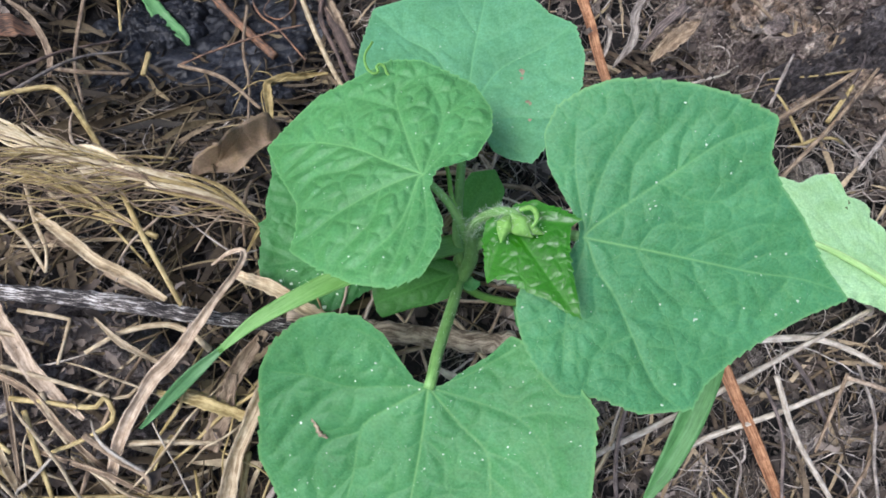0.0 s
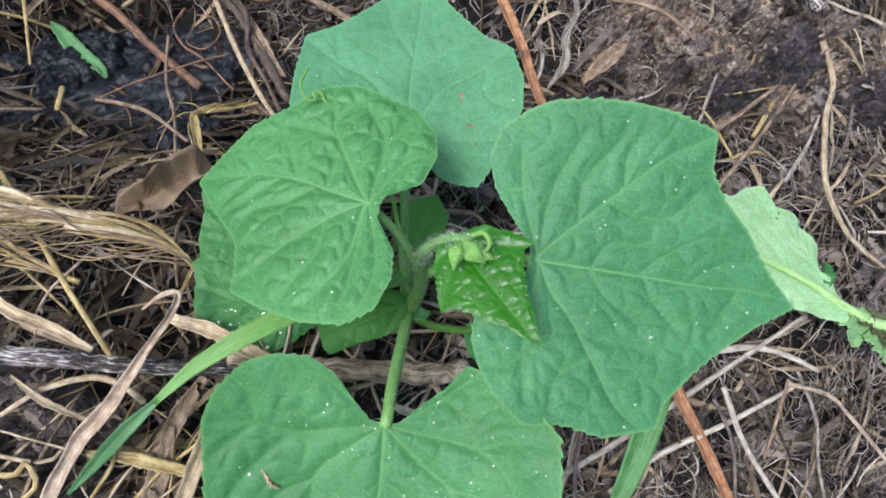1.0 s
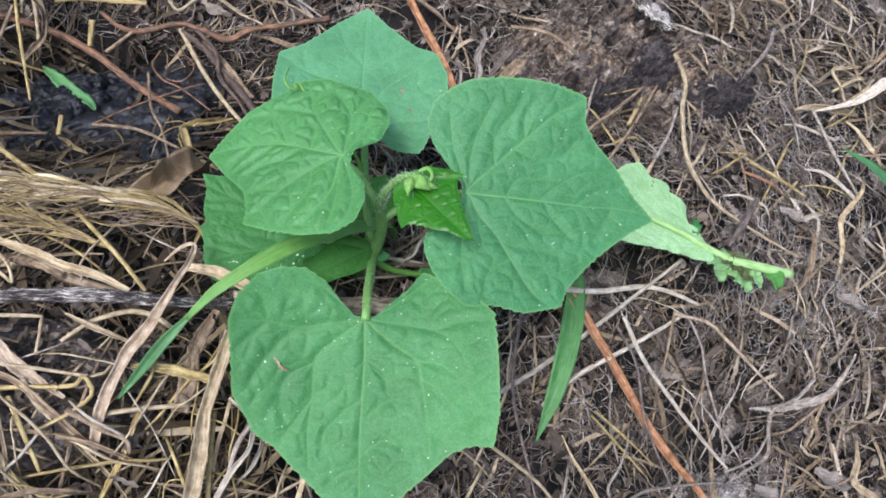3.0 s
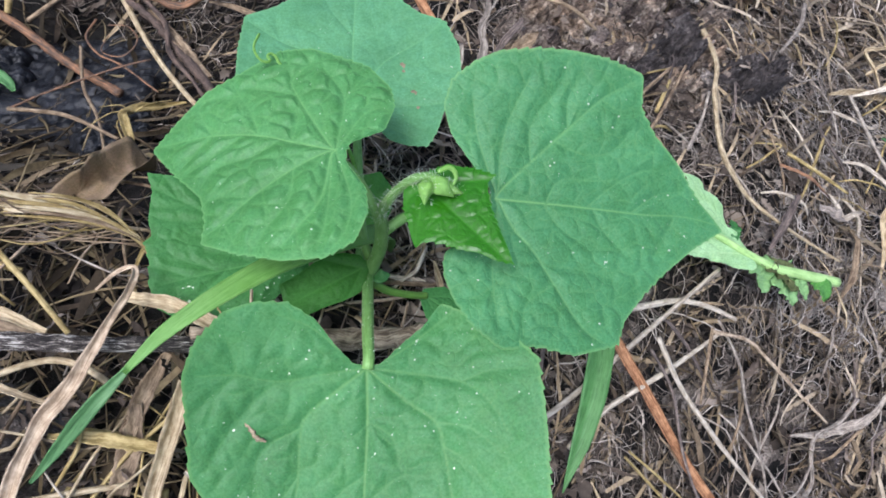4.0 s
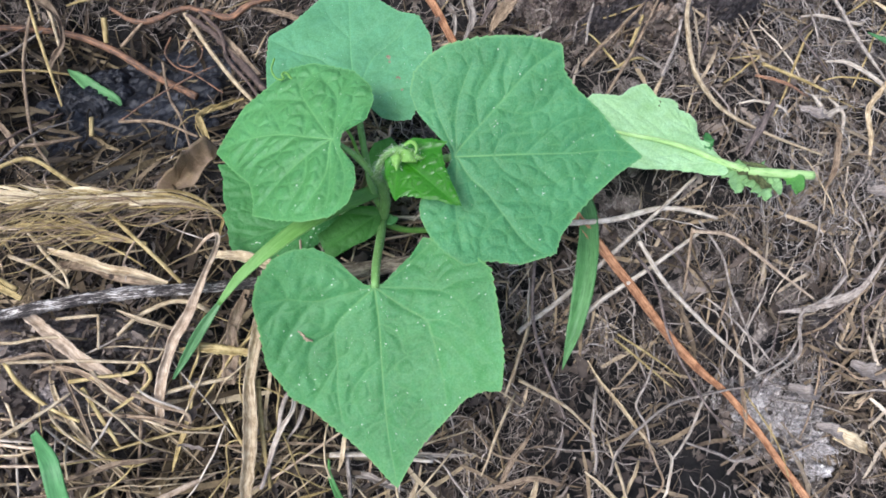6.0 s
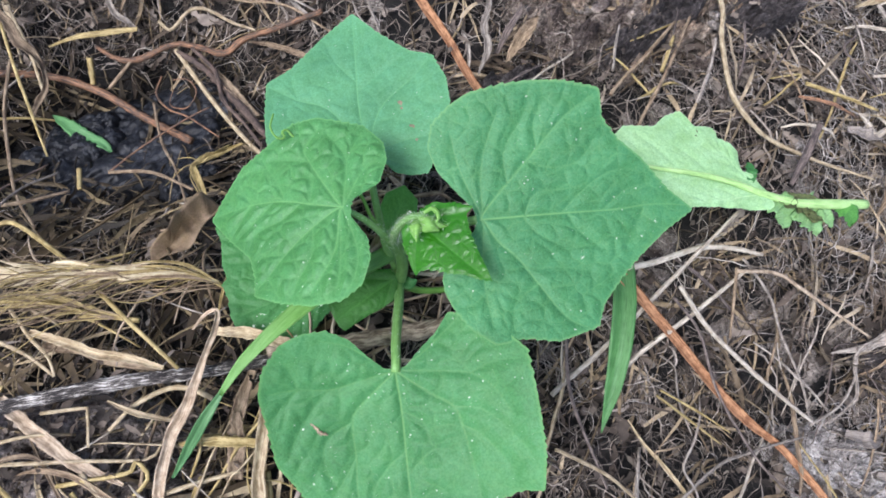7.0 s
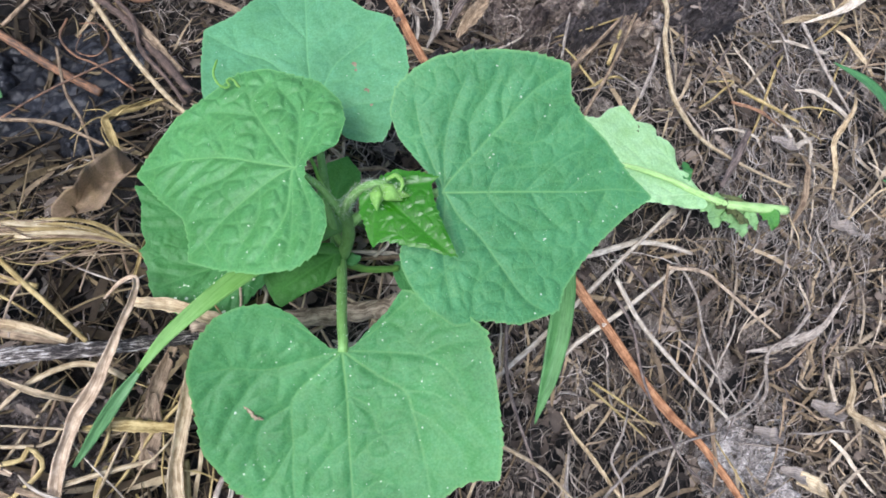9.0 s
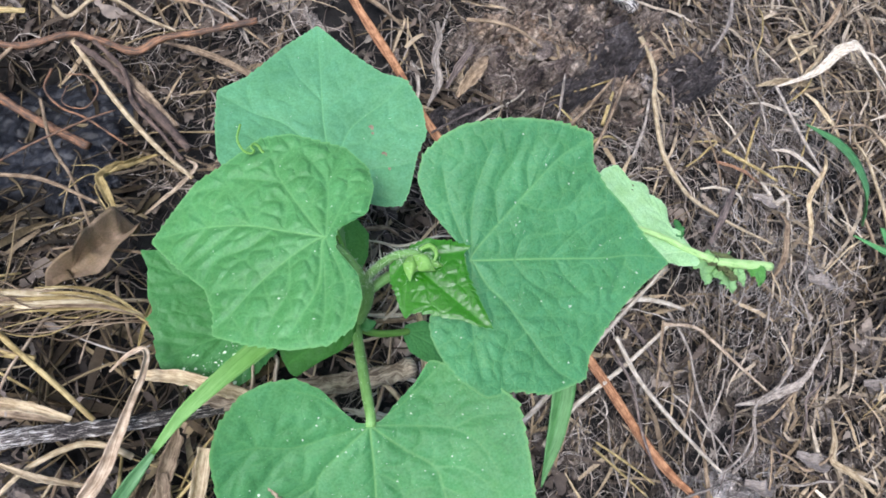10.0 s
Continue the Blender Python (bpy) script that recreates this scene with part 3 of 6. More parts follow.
def specks_on(v, frac, count, seed, size=(0.25, 0.8), patches=5):
    """Small pale flecks lying on a blade's skin, most of them tiny, some of them gathered in patches."""
    g = np.random.default_rng(seed)
    ok = np.flatnonzero((frac < 0.96) & (frac > 0.08))
    share = frac[ok] / frac[ok].sum()
    picked = list(g.choice(ok, count - count // 3, p=share))
    for c in g.choice(ok, patches, p=share):
        close = ok[np.hypot(v[ok, 0] - v[c, 0], v[ok, 1] - v[c, 1]) < g.uniform(2, 7) * MM]
        picked += list(g.choice(close, count // 3 // patches))
    made = []
    for i in picked:
        r = (size[0] + (size[1] - size[0]) * g.random() ** 6) * MM
        a = np.arange(7) * 2 * math.pi / 7
        k = g.uniform(0.5, 1.4, 7) * r
        ringv = np.column_stack([v[i, 0] + np.cos(a) * k, v[i, 1] + np.sin(a) * k * g.uniform(0.5, 1), np.full(7, v[i, 2] + 0.12 * MM)])
        made.append((np.vstack([ringv, v[i] + (0, 0, 0.22 * MM)]), np.array([[q, (q + 1) % 7, 7] for q in range(7)])))
    return joined(made)


def hairs_on(pts, radius, count, seed, length=1.6, n=60):
    """Fine stiff hairs standing off a stalk."""
    g = np.random.default_rng(seed)
    line = glide(pts, n)
    r, u = frames_of(line)
    made = []
    for _ in range(count):
        i = g.integers(0, n)
        a = g.uniform(0, 2 * math.pi)
        d = math.cos(a) * r[i] + math.sin(a) * u[i] + g.normal(0, 0.2, 3)
        d /= np.linalg.norm(d)
        b = line[i] + d * radius * 0.9
        s = np.cross(d, g.normal(size=3))
        s *= 0.05 * MM / np.linalg.norm(s)
        q = np.cross(d, s)
        made.append((np.array([b + s, b - 0.5 * s + 0.87 * q, b - 0.5 * s - 0.87 * q, b + d * length * MM * g.uniform(0.5, 1.1)]), np.array([[0, 1, 3], [1, 2, 3], [2, 0, 3]])))
    return joined(made)

# ---- ground: one sheet to the horizon ----
fine_x, fine_y = np.arange(-0.46, 0.74, 0.004), np.arange(-0.42, 0.46, 0.004)
far = np.array([0.03, 0.08, 0.16, 0.3, 0.6, 1.2, 2.5, 5, 10, 25, 60, 150, 400])
gx = np.r_[fine_x[0] - far[::-1], fine_x, fine_x[-1] + far]
gy = np.r_[fine_y[0] - far[::-1], fine_y, fine_y[-1] + far]
X, Y = np.meshgrid(gx, gy, indexing="ij")
GRIT = rough_field(11)
near_by = np.exp(-((np.maximum(np.abs(X) - 0.7, 0) / 0.5) ** 2) - (np.maximum(np.abs(Y) - 0.5, 0) / 0.5) ** 2)
Z = bed(X, Y) * near_by + 0.002 * GRIT(X * 3.1, Y * 3.1) * near_by
nx, ny = X.shape
i, j = np.meshgrid(np.arange(nx - 1), np.arange(ny - 1), indexing="ij")
quads = np.stack([i * ny + j, (i + 1) * ny + j, (i + 1) * ny + j + 1, i * ny + j + 1], -1).reshape(-1, 4)
thing("ground", (np.stack([X, Y, Z], -1).reshape(-1, 3), quads), SOIL, "dark crumbly soil under a mat of dead grass", "ground", kind="structure", at=(0, 0, 0))

# ---- the seedling ----
BASE = (-0.027, 0.0, float(ground(-0.027, 0.0)) - 0.006)
plant = holder("cucumber_seedling", BASE, "young green vine seedling with broad lobed leaves rooted in mulch", "plant")
stem_line = np.array([(-27, 0, 2), (-27.5, -2, 25), (-28.5, -4, 50), (-27.5, 0, 66), (-29, 4, 78), (-32, 6.5, 86)]) * MM
stem = part("stem", tube(stem_line, [0.0029, 0.003, 0.003, 0.0027, 0.0025, 0.0022], 12, 40, rough=0.02), STEM, plant, "ridged pale green stem")
part("hairs", hairs_on(stem_line[2:], 0.0026, 45, 3, 1.5), HAIR, stem, "fine white hairs", False)

A_AT, B_AT, C_AT, D_AT = (-0.0452, -0.044, 0.0919), (0.0008, 0.0012, 0.1073), (-0.049, 0.0183, 0.1097), (-0.0295, 0.0502, 0.0747)
leaf_a, va, fa = blade_mesh("leaf_blade", A_AT, -96.7, (0.0919, 0.2648, 0.2766, 3.4, -3.2, 2.2),
    [(-107, 4), (-126, 12), (-132, 21), (-128, 30.6), (-119, 38.5), (-111, 44.5), (-99, 49.7), (-89, 51.8), (-76, 51.9), (-61, 56), (-52, 56), (-44, 57.8), (-35, 56.8), (-27, 59.5), (-16, 64.8), (-8, 72), (-3, 79.8), (0, 85),
     (3, 79), (7, 73), (12, 68.2), (20, 64.4), (30, 61), (37, 63.1), (41, 68.4), (52, 60.7), (62, 54.6), (76, 49.7), (89, 47.9), (98, 43), (108, 37), (120, 33), (129, 30), (124, 21), (122, 12), (101, 4)],
    [[(1, 17), (-1, 39), (-1, 61), (0, 82)], [(-84, 12), (-84, 26), (-89, 37), (-89, 48)], [(-54, 20), (-46, 26), (-33, 35), (-26, 46), (-20, 57)], [(80, 14), (78, 28), (70, 37), (59, 46)], [(48, 15), (49, 26), (40, 34), (33, 42), (29, 49), (24, 59)], [(-124, 11), (-125, 21), (-120, 31)], [(113, 11), (119, 24), (121, 31)]],
    LEAF_FULL, plant, 1.15, 0.9, 3.6, seed=1, press=(31, 17, 16, 8.5), net=7.5,
    sides=[[(-84, 26), (-75, 34), (-65, 45), (-62, 48)], [(-50, 25), (-54, 34), (-51, 40), (-44, 44), (-38, 47)], [(42, 33), (44, 40), (42, 50), (41, 55)], [(49, 26), (56, 35), (53, 46), (48, 59)], [(-2, 31), (-11, 35), (-18, 44), (-17, 52)], [(-1, 39), (16, 33), (27, 36)], [(-1, 52), (9, 47), (15, 50)], [(-1, 56), (-7, 58), (-12, 63)], [(1, 15), (20, 22), (18, 30)], [(78, 28), (85, 36), (85, 45)], [(-89, 37), (-81, 45), (-77, 50)], [(-89, 37), (-102, 41), (-104, 48)], [(-33, 35), (-34, 46), (-35, 55)]])
part("specks", specks_on(va, fa, 400, 21, (0.06, 0.4), 9), SPECK, leaf_a, "scattered white specks")
leaf_b, vb, fb = blade_mesh("leaf_blade", B_AT, -12.2, (0.1073, 0.1569, 0.1217, -0.63, 2.78, 2.0),
    [(-124, 4), (-129, 17.4), (-129, 25.8), (-121, 30.9), (-110, 36.6), (-100, 42.4), (-88, 48.6), (-74, 48.6), (-62, 55.1), (-46, 61.1), (-38, 57.8), (-25, 60), (-16, 64.6), (-6, 74.6), (0, 86.5),
     (6, 76), (17, 67.7), (27, 61), (36, 59.8), (44, 65.5), (56, 58.9), (68, 53.5), (80, 49.8), (94, 47.2), (104, 44.5), (115, 41.2), (124, 34.3), (129, 24.7), (129, 16.4), (121, 4)],
    [[(1, 16), (1, 33), (1, 53), (2, 69), (1, 85)], [(60, 4), (50, 17), (48, 34), (47, 50), (44, 62)], [(80, 5), (87, 16), (84, 27), (79, 40)], [(89, 2), (110, 22), (107, 34)], [(-37, 2), (-55, 11), (-50, 21), (-52, 33), (-53, 49), (-49, 59)], [(-64, 2), (-91, 18), (-90, 30), (-88, 41)]],
    LEAF, plant, 1.03, 0.9, 3.6, seed=2, net=7.5, lines=0.11,
    sides=[[(-50, 21), (-48, 27), (-35, 35), (-28, 47)], [(2, 32), (12, 41), (16, 50), (16, 58), (14, 64)], [(2, 17), (21, 23), (16, 35), (14, 40)], [(48, 28), (33, 33), (27, 42), (29, 49), (31, 52)], [(48, 34), (58, 41), (59, 50)], [(50, 17), (68, 27), (65, 40), (65, 46)], [(47, 49), (40, 52), (37, 58)], [(1, 48), (8, 58), (9, 67)], [(1, 65), (-8, 61), (-13, 59)], [(1, 34), (-9, 38), (-16, 48)], [(1, 16), (-17, 23), (-21, 33)], [(-87, 27), (-100, 33), (-107, 34)], [(-52, 33), (-72, 35), (-78, 44)], [(110, 22), (121, 23), (127, 28)]])
part("specks", specks_on(vb, fb, 170, 22, (0.09, 0.6), 6), SPECK, leaf_b, "scattered white specks")
leaf_c, vc, fc = blade_mesh("leaf_blade", C_AT, 160.6, (0.1097, 0.3017, -0.3056, -5.78, -0.19, 0.88),
    [(-139, 4), (-142, 16.2), (-126, 25.6), (-115, 31.4), (-98, 36.3), (-85, 37.6), (-71, 42), (-58, 44.3), (-41, 43.4), (-26, 47.1), (-11, 49.5), (0, 53.5),
     (12, 45.3), (28, 38.6), (41, 40.9), (48, 45.2), (62, 41.7), (78, 39.1), (94, 36.6), (107, 31.8), (119, 23.5), (128, 16.1), (129, 5)],
    [[(-9, 13), (-10, 23), (-6, 37), (-1, 53)], [(-43, 3), (-54, 25), (-57, 31), (-69, 36)], [(-89, 3), (-89, 20), (-80, 28), (-75, 33)], [(-111, 4), (-112, 17), (-122, 24)], [(20, 3), (36, 13), (42, 27), (46, 37), (46, 43)], [(56, 2), (85, 17), (77, 30), (75, 35)], [(65, 2), (91, 13), (92, 25), (90, 34)], [(108, 2), (111, 18), (103, 28), (96, 34)]],
    LEAF_YOUNG, plant, 1.6, 0.8, 2.8, seed=3, label="younger quilted yellow-green leaf", net=6, lines=0.16,
    sides=[[(-54, 25), (-42, 32), (-35, 38), (-31, 37)], [(-11, 23), (-26, 30), (-31, 37), (-34, 41)], [(-6, 36), (-17, 44), (-22, 45), (-29, 39)], [(-89, 20), (-96, 29), (-100, 33)], [(-7, 17), (9, 23), (14, 33), (23, 38), (30, 41)], [(-5, 37), (8, 42), (12, 44)], [(-7, 28), (6, 34), (13, 41)], [(42, 27), (33, 33), (31, 40)], [(36, 13), (62, 21), (64, 32), (66, 38)], [(46, 37), (56, 39), (62, 41)], [(-9, 13), (-42, 17), (-43, 22)], [(-4, 44), (-12, 47), (-17, 45)]])
part("specks", specks_on(vc, fc, 110, 23, (0.07, 0.35), 6), SPECK, leaf_c, "scattered white specks")
leaf_d, vd, fd = blade_mesh("leaf_blade", D_AT, 80.4, (0.0747, 0.1947, -0.1105, 2.33, 0.49, 0.05),
    [(-120, 4), (-137, 15.7), (-129, 21.7), (-120, 28.2), (-106, 28.9), (-92, 30), (-78, 33.3), (-67, 40.5), (-52, 47), (-38, 52.7), (-27, 51.2), (-11, 58.6), (0, 71),
     (13, 62.7), (33, 55.4), (46, 57.7), (61, 49.4), (77, 44.3), (95, 38), (112, 32), (128, 24), (130, 12)],
    [[(4, 23), (1, 46), (0, 70)], [(-21, 22), (-36, 41), (-37, 52)], [(32, 27), (43, 41), (47, 57)], [(-79, 16), (-82, 30), (-75, 37)], (82, 38), (-118, 22), (118, 26)],
    LEAF_OLD_SKY, plant, 0.6, 0.7, 3.6, seed=4, net=7.5,
    sides=[[(3, 30), (-14, 39), (-23, 47)], [(2, 35), (12, 48), (13, 58)], [(-36, 41), (-50, 33), (-63, 37)], [(43, 41), (36, 51), (29, 53)], [(1, 48), (-6, 56), (-10, 60)]])
part("specks", specks_on(vd, fd, 70, 24, (0.09, 0.5)), SPECK, leaf_d, "scattered white specks")
part("blemishes", specks_on(vd[(vd[:, 0] > -0.01) & (vd[:, 1] < 0.075)], fd[(vd[:, 0] > -0.01) & (vd[:, 1] < 0.075)], 7, 25, (1.0, 1.6)), SCAR, leaf_d, "small brown blemishes")
leaf_e, ve, fe = blade_mesh("leaf_blade", (-0.024, 0.0055, 0.1115), -61, (0.1115, 0.45, -0.12, 0, 0, 0),
    [(-150, 3), (-115, 6), (-78, 9.7), (-61, 13), (-53, 17), (-47, 20.6), (-42, 18.9), (-36, 18.7), (-26, 20.4), (-16, 23.7), (-8, 26.8), (-4, 31.1), (1, 35.2), (5, 31), (10, 26.6), (22, 20.8), (37, 17.9), (49, 17.3), (56, 20), (70, 14.5), (79, 11.2), (95, 9.5), (120, 5), (150, 3)],
    [(0, 33), (52, 18), (-48, 19), (-85, 8), (85, 8)], LEAF_NEW, plant, 0.5, 0.90, 2.4, seed=5, label="glossy crinkled newest leaf", n=420, rings=56, heart=0.3, net=4.2, sides=[])
leaf_f, vf, ff = blade_mesh("leaf_blade", (-0.053, 0.007, 0.046), 188, (0.046, 0.02, -0.03, 0, 0, 0),
    [(-130, 5), (-100, 16), (-72, 30), (-52, 48), (-44, 61), (-39, 56), (-27, 53), (-21, 50.5), (-18, 53.2), (-11, 50.9), (-1, 51.9), (9, 51.8), (15, 48), (25, 41.5), (36, 35), (42, 28.6), (46, 22), (60, 14), (105, 9), (130, 5)],
    [(0, 48), (-40, 58), (28, 36), (-75, 36), (60, 12)], LEAF_SHADE, plant, 0.7, 0.8, 4.0, seed=6, label="lower leaf in the shade of others", n=420, rings=50, heart=0.4)
part("specks", specks_on(vf[vf[:, 1] < 0.0], ff[vf[:, 1] < 0.0], 90, 26, (0.12, 0.9), 3), SPECK, leaf_f, "scattered white specks")
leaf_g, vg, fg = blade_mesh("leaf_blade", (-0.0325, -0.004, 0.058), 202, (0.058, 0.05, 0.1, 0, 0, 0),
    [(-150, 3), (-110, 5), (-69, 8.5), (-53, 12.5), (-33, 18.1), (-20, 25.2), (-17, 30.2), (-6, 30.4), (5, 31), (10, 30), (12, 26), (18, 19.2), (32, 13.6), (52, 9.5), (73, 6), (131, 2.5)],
    [(-2, 29), (35, 12), (-40, 18)], LEAF_LOW_SHADE, plant, 0.35, 0.4, seed=7, label="small lower leaf in the shade of others", sides=[], n=240, rings=36, heart=0.4)
leaf_h, vh, fh = blade_mesh("cotyledon", (-0.025, 0.018, 0.034), 62, (0.034, 0.0, -0.1, 0, 0, 0),
    [(-140, 3), (-60, 9), (-35, 17), (-18, 26), (0, 31), (18, 26), (35, 17), (60, 9), (140, 3)], [(0, 28), (30, 15), (-30, 15)], LEAF_SEED, plant, 0.2, 0.0, seed=8, label="smooth oval seed leaf", n=200, rings=30, heart=0.5)
leaf_i, vi, fi = blade_mesh("cotyledon", (-0.002, -0.012, 0.036), -40, (0.036, 0.0, 0.05, 0, 0, 0),
    [(-140, 3), (-60, 9), (-35, 15), (-18, 22), (0, 25), (18, 22), (35, 15), (60, 9), (140, 3)], [(0, 22), (30, 13), (-30, 13)], LEAF_SHADE, plant, 0.2, 0.0, seed=9, label="smooth oval seed leaf", n=200, rings=30, heart=0.5)


def petiole(pts, radius, hair, seed, mat=STEM):
    p = np.array(pts) * MM
    ob = part("petiole", tube(p, np.array(radius) * MM, 10, 30), mat, plant)
    if hair:
        part("hairs", hairs_on(p, radius[0] * MM, hair, seed), HAIR, ob, "fine white hairs", False)


petiole([(-28.5, -3, 50), (-32.6, -14.1, 60), (-40.8, -31.9, 82), (-44, -41, 90.5), (-45.2, -44.5, 91.2)], [2.2, 2.1, 2.0, 1.8], 90, 31)
petiole([(-29, 3, 74), (-20, 6, 84), (-8, 4, 98), (0, 1.6, 106.3)], [2.0, 1.9, 1.8], 40, 32)
petiole([(-31, 5.5, 84), (-36, 10, 92), (-41.5, 14.2, 100), (-48.6, 18.2, 107.4)], [1.7, 1.4, 1.2], 110, 33)
petiole([(-28.5, 0, 55), (-31.5, 8, 62), (-32, 22, 69), (-31, 40, 73.5), (-29.5, 49.8, 74)], [1.9, 1.7, 1.6], 40, 34)
petiole([(-28.5, -5, 46), (-19.5, -9.6, 42), (-10, -11.5, 39), (-2, -12, 36)], [1.8, 1.6, 1.5], 0, 35, OLIVE)
petiole([(-28.5, -3, 44), (-38, 2, 46), (-53, 7, 46)], [2.2, 1.9], 0, 36)
petiole([(-28.5, 0, 34), (-26, 10, 36), (-25, 18.5, 34)], [2.0, 1.8], 0, 37)
part("stipule", ribbon(np.array([(-28, -5, 52), (-25, -7, 54), (-21.5, -6.5, 54)]) * MM, [0.004, 0.006, 0.001], 14, 4, 0.2), LEAF_YOUNG, plant)

# tip of the shoot with its folded bud
shoot = np.array([(-31.5, 6, 84), (-31.4, 6.6, 94), (-29.6, 7.6, 103), (-26.8, 7.6, 111), (-23.6, 6.2, 115.5), (-22, 4.6, 117)]) * MM
tip = part("shoot_tip", tube(shoot, [0.0018, 0.0017, 0.0016, 0.0015, 0.0014], 10, 30), STEM, plant, "arched hairy shoot")
part("hairs", hairs_on(shoot, 0.0016, 340, 38, 2.6), HAIR, tip, "long white hairs", False)
bud_parts = [([(-24, 5.6, 117), (-22.4, 3.4, 120.4), (-20.8, 0.8, 120.6), (-18.2, -1.4, 117.6)], [3.4, 7.6, 6.4, 0.4], -0.42), ([(-24.6, 5, 117), (-25.8, 2.4, 119.2), (-26.8, -0.2, 118.4), (-27.2, -2.8, 116)], [3.0, 6.0, 4.2, 0.4], -0.4), ([(-23, 4.4, 117.4), (-20.4, 2.6, 119), (-17.4, 0.8, 118.4), (-14.8, -0.2, 116.6)], [2.6, 4.6, 3.4, 0.4], -0.4)]
for k, (b, w, fold) in enumerate(bud_parts):
    leaflet = part("bud_leaflet", ribbon(np.array(b) * MM, np.array(w) * MM, 24, 8, fold, wave=0.0, seed=k), BUD, plant, "folded downy bud leaflet")
    part("hairs", hairs_on(np.array(b) * MM, 0.0018, 40, 50 + k, 1.3), HAIR, leaflet, "fine white hairs", False)
coil = np.array([(-22, 6.4, 118.6), (-19.4, 6.6, 120.8), (-18, 5, 121.2), (-17.8, 3, 120.8), (-18.8, 1.4, 120)]) * MM
part("tendril", tube(coil, [0.0006, 0.0008, 0.0009, 0.0007, 0.0004], 8, 60, 0.7), BUD, plant, "small coiled young tendril")

tendril = np.array([(-32.5, 7, 87), (-37.2, 17.4, 88), (-39.5, 28, 90), (-48, 45, 93), (-56, 53, 95.5), (-59.6, 55.4, 97.4), (-60.6, 57.4, 98), (-62, 58.3, 98.2), (-63.2, 57.2, 98.4), (-62.6, 55.4, 98.8), (-64.2, 54.6, 99), (-66.3, 56.6, 98.6), (-67, 61, 98), (-64.6, 66.6, 96.5)]) * MM
part("tendril", tube(tendril, [0.0009, 0.0008, 0.0006, 0.0005, 0.00045, 0.0004], 7, 120), BUD, plant, "thin curled yellow-green tendril")
A_SCAR = va[np.argmin(np.hypot(va[:, 0] + 0.0785, va[:, 1] + 0.0565))]
part("blemish", tube(A_SCAR + np.array([(-2.6, 5.4, 0.4), (-2.2, 3, 0.4), (-0.6, 0.6, 0.4), (0.4, -1.6, 0.4), (3, -3.2, 0.4)]) * MM, [0.0002, 0.0003, 0.0006, 0.0008, 0.0003], 6, 26, 0.5, 0.35), SCAR, leaf_a, "brown scratch")

# ---- green grass ----
blade = holder("green_grass", np.array((-10, 14, 20)) * MM, "long bright green grass blade leaning through the seedling", "grass blade", "grass blades")
part("blade", ribbon(np.array([(-112, -32.7, 72), (-100, -22.7, 74), (-84, -13.7, 76), (-66.7, -5.5, 75), (-50, 0.5, 71), (-35.8, 5.2, 64), (-19, 11, 50), (-10, 14, 20)]) * MM, [0.002, 0.0046, 0.006, 0.0072, 0.0078, 0.0079, 0.0078, 0.0075, 0.007, 0.005], 60, 6, 0.12, 0.25, seed=1), GRASS, blade)
part("blade_tip", ribbon(np.array([(-139, -58, 56), (-130, -49, 62), (-121, -40.5, 68.5), (-111, -31.9, 72)]) * MM, [0.001, 0.0034, 0.0048, 0.0044, 0.002], 36, 6, 0.2, [-0.5, -0.4, -0.2], seed=2), GRASS_DULL, blade, "darker bent-over blade tip")
thing("green_grass", ribbon(np.array([(99, 4, 12), (96, -10, 15), (91.5, -28, 16), (82, -52, 15), (70, -77, 11), (56, -101, 5)]) * MM, [0.004, 0.0105, 0.0125, 0.012, 0.0085, 0.0005], 50, 6, 0.22, -0.3, seed=2), GRASS_DEEP, "broad pointed green grass blade under a leaf", "grass blade", "grass blades")
thing("green_grass", ribbon(laid([(-196, 179), (-187, 168), (-178, 157), (-168, 148), (-165, 143)], [5, 9, 9, 8, 5]), [0.001, 0.006, 0.0085, 0.0092, 0.0085, 0.007, 0.002], 40, 6, 0.14, [0.2, 0, 0.3], 0.00025, 0.05, 3, 0.05), GRASS_DULL, "short torn green blade on dark soil", "grass blade", "grass blades")
thing("green_grass", ribbon(laid([(-200, -66), (-192, -79), (-191, -93), (-193, -112)], [14, 26, 28, 20]), [0.003, 0.0075, 0.008, 0.0065], 30, 6, 0.15, seed=4), GRASS_COOL, "broad green grass blade over straw", "grass blade", "grass blades")
thing("green_grass", ribbon(laid([(327, 60), (336, 41), (342, 24), (345, 2), (351, -16)], [12, 22, 26, 26, 14]), [0.0008, 0.009, 0.0125, 0.012, 0.005], 40, 6, 0.15, [0, 0.1, 0.3, 0.5], seed=5), GRASS_COOL, "arched green grass blade on dry mulch", "grass blade", "grass blades")
thing("green_grass", ribbon(laid([(376, -22), (370, -50), (367, -75), (365, -95)], [10, 16, 16, 10]), [0.004, 0.012, 0.012, 0.009], 30, 6, 0.15, seed=6), GRASS_COOL, "broad green grass blade on dry mulch", "grass blade", "grass blades")
thing("green_grass", ribbon(laid([(344, -22), (365, -45), (393, -63), (422, -76), (460, -92)], [12, 22, 24, 22, 8]), [0.001, 0.008, 0.01, 0.009, 0.003], 40, 6, 0.2, 0.5, seed=7), GRASS_COOL, "arched green grass blade on dry mulch", "grass blade", "grass blades")
thing("green_grass", tube(laid([(-250, 169), (-233, 178), (-211, 179), (-194, 175)], 5), [0.001, 0.001, 0.0008], 6, 24), STRAW_YELLOW, "thin yellowed grass stem on dark soil", "grass blade", "grass blades")

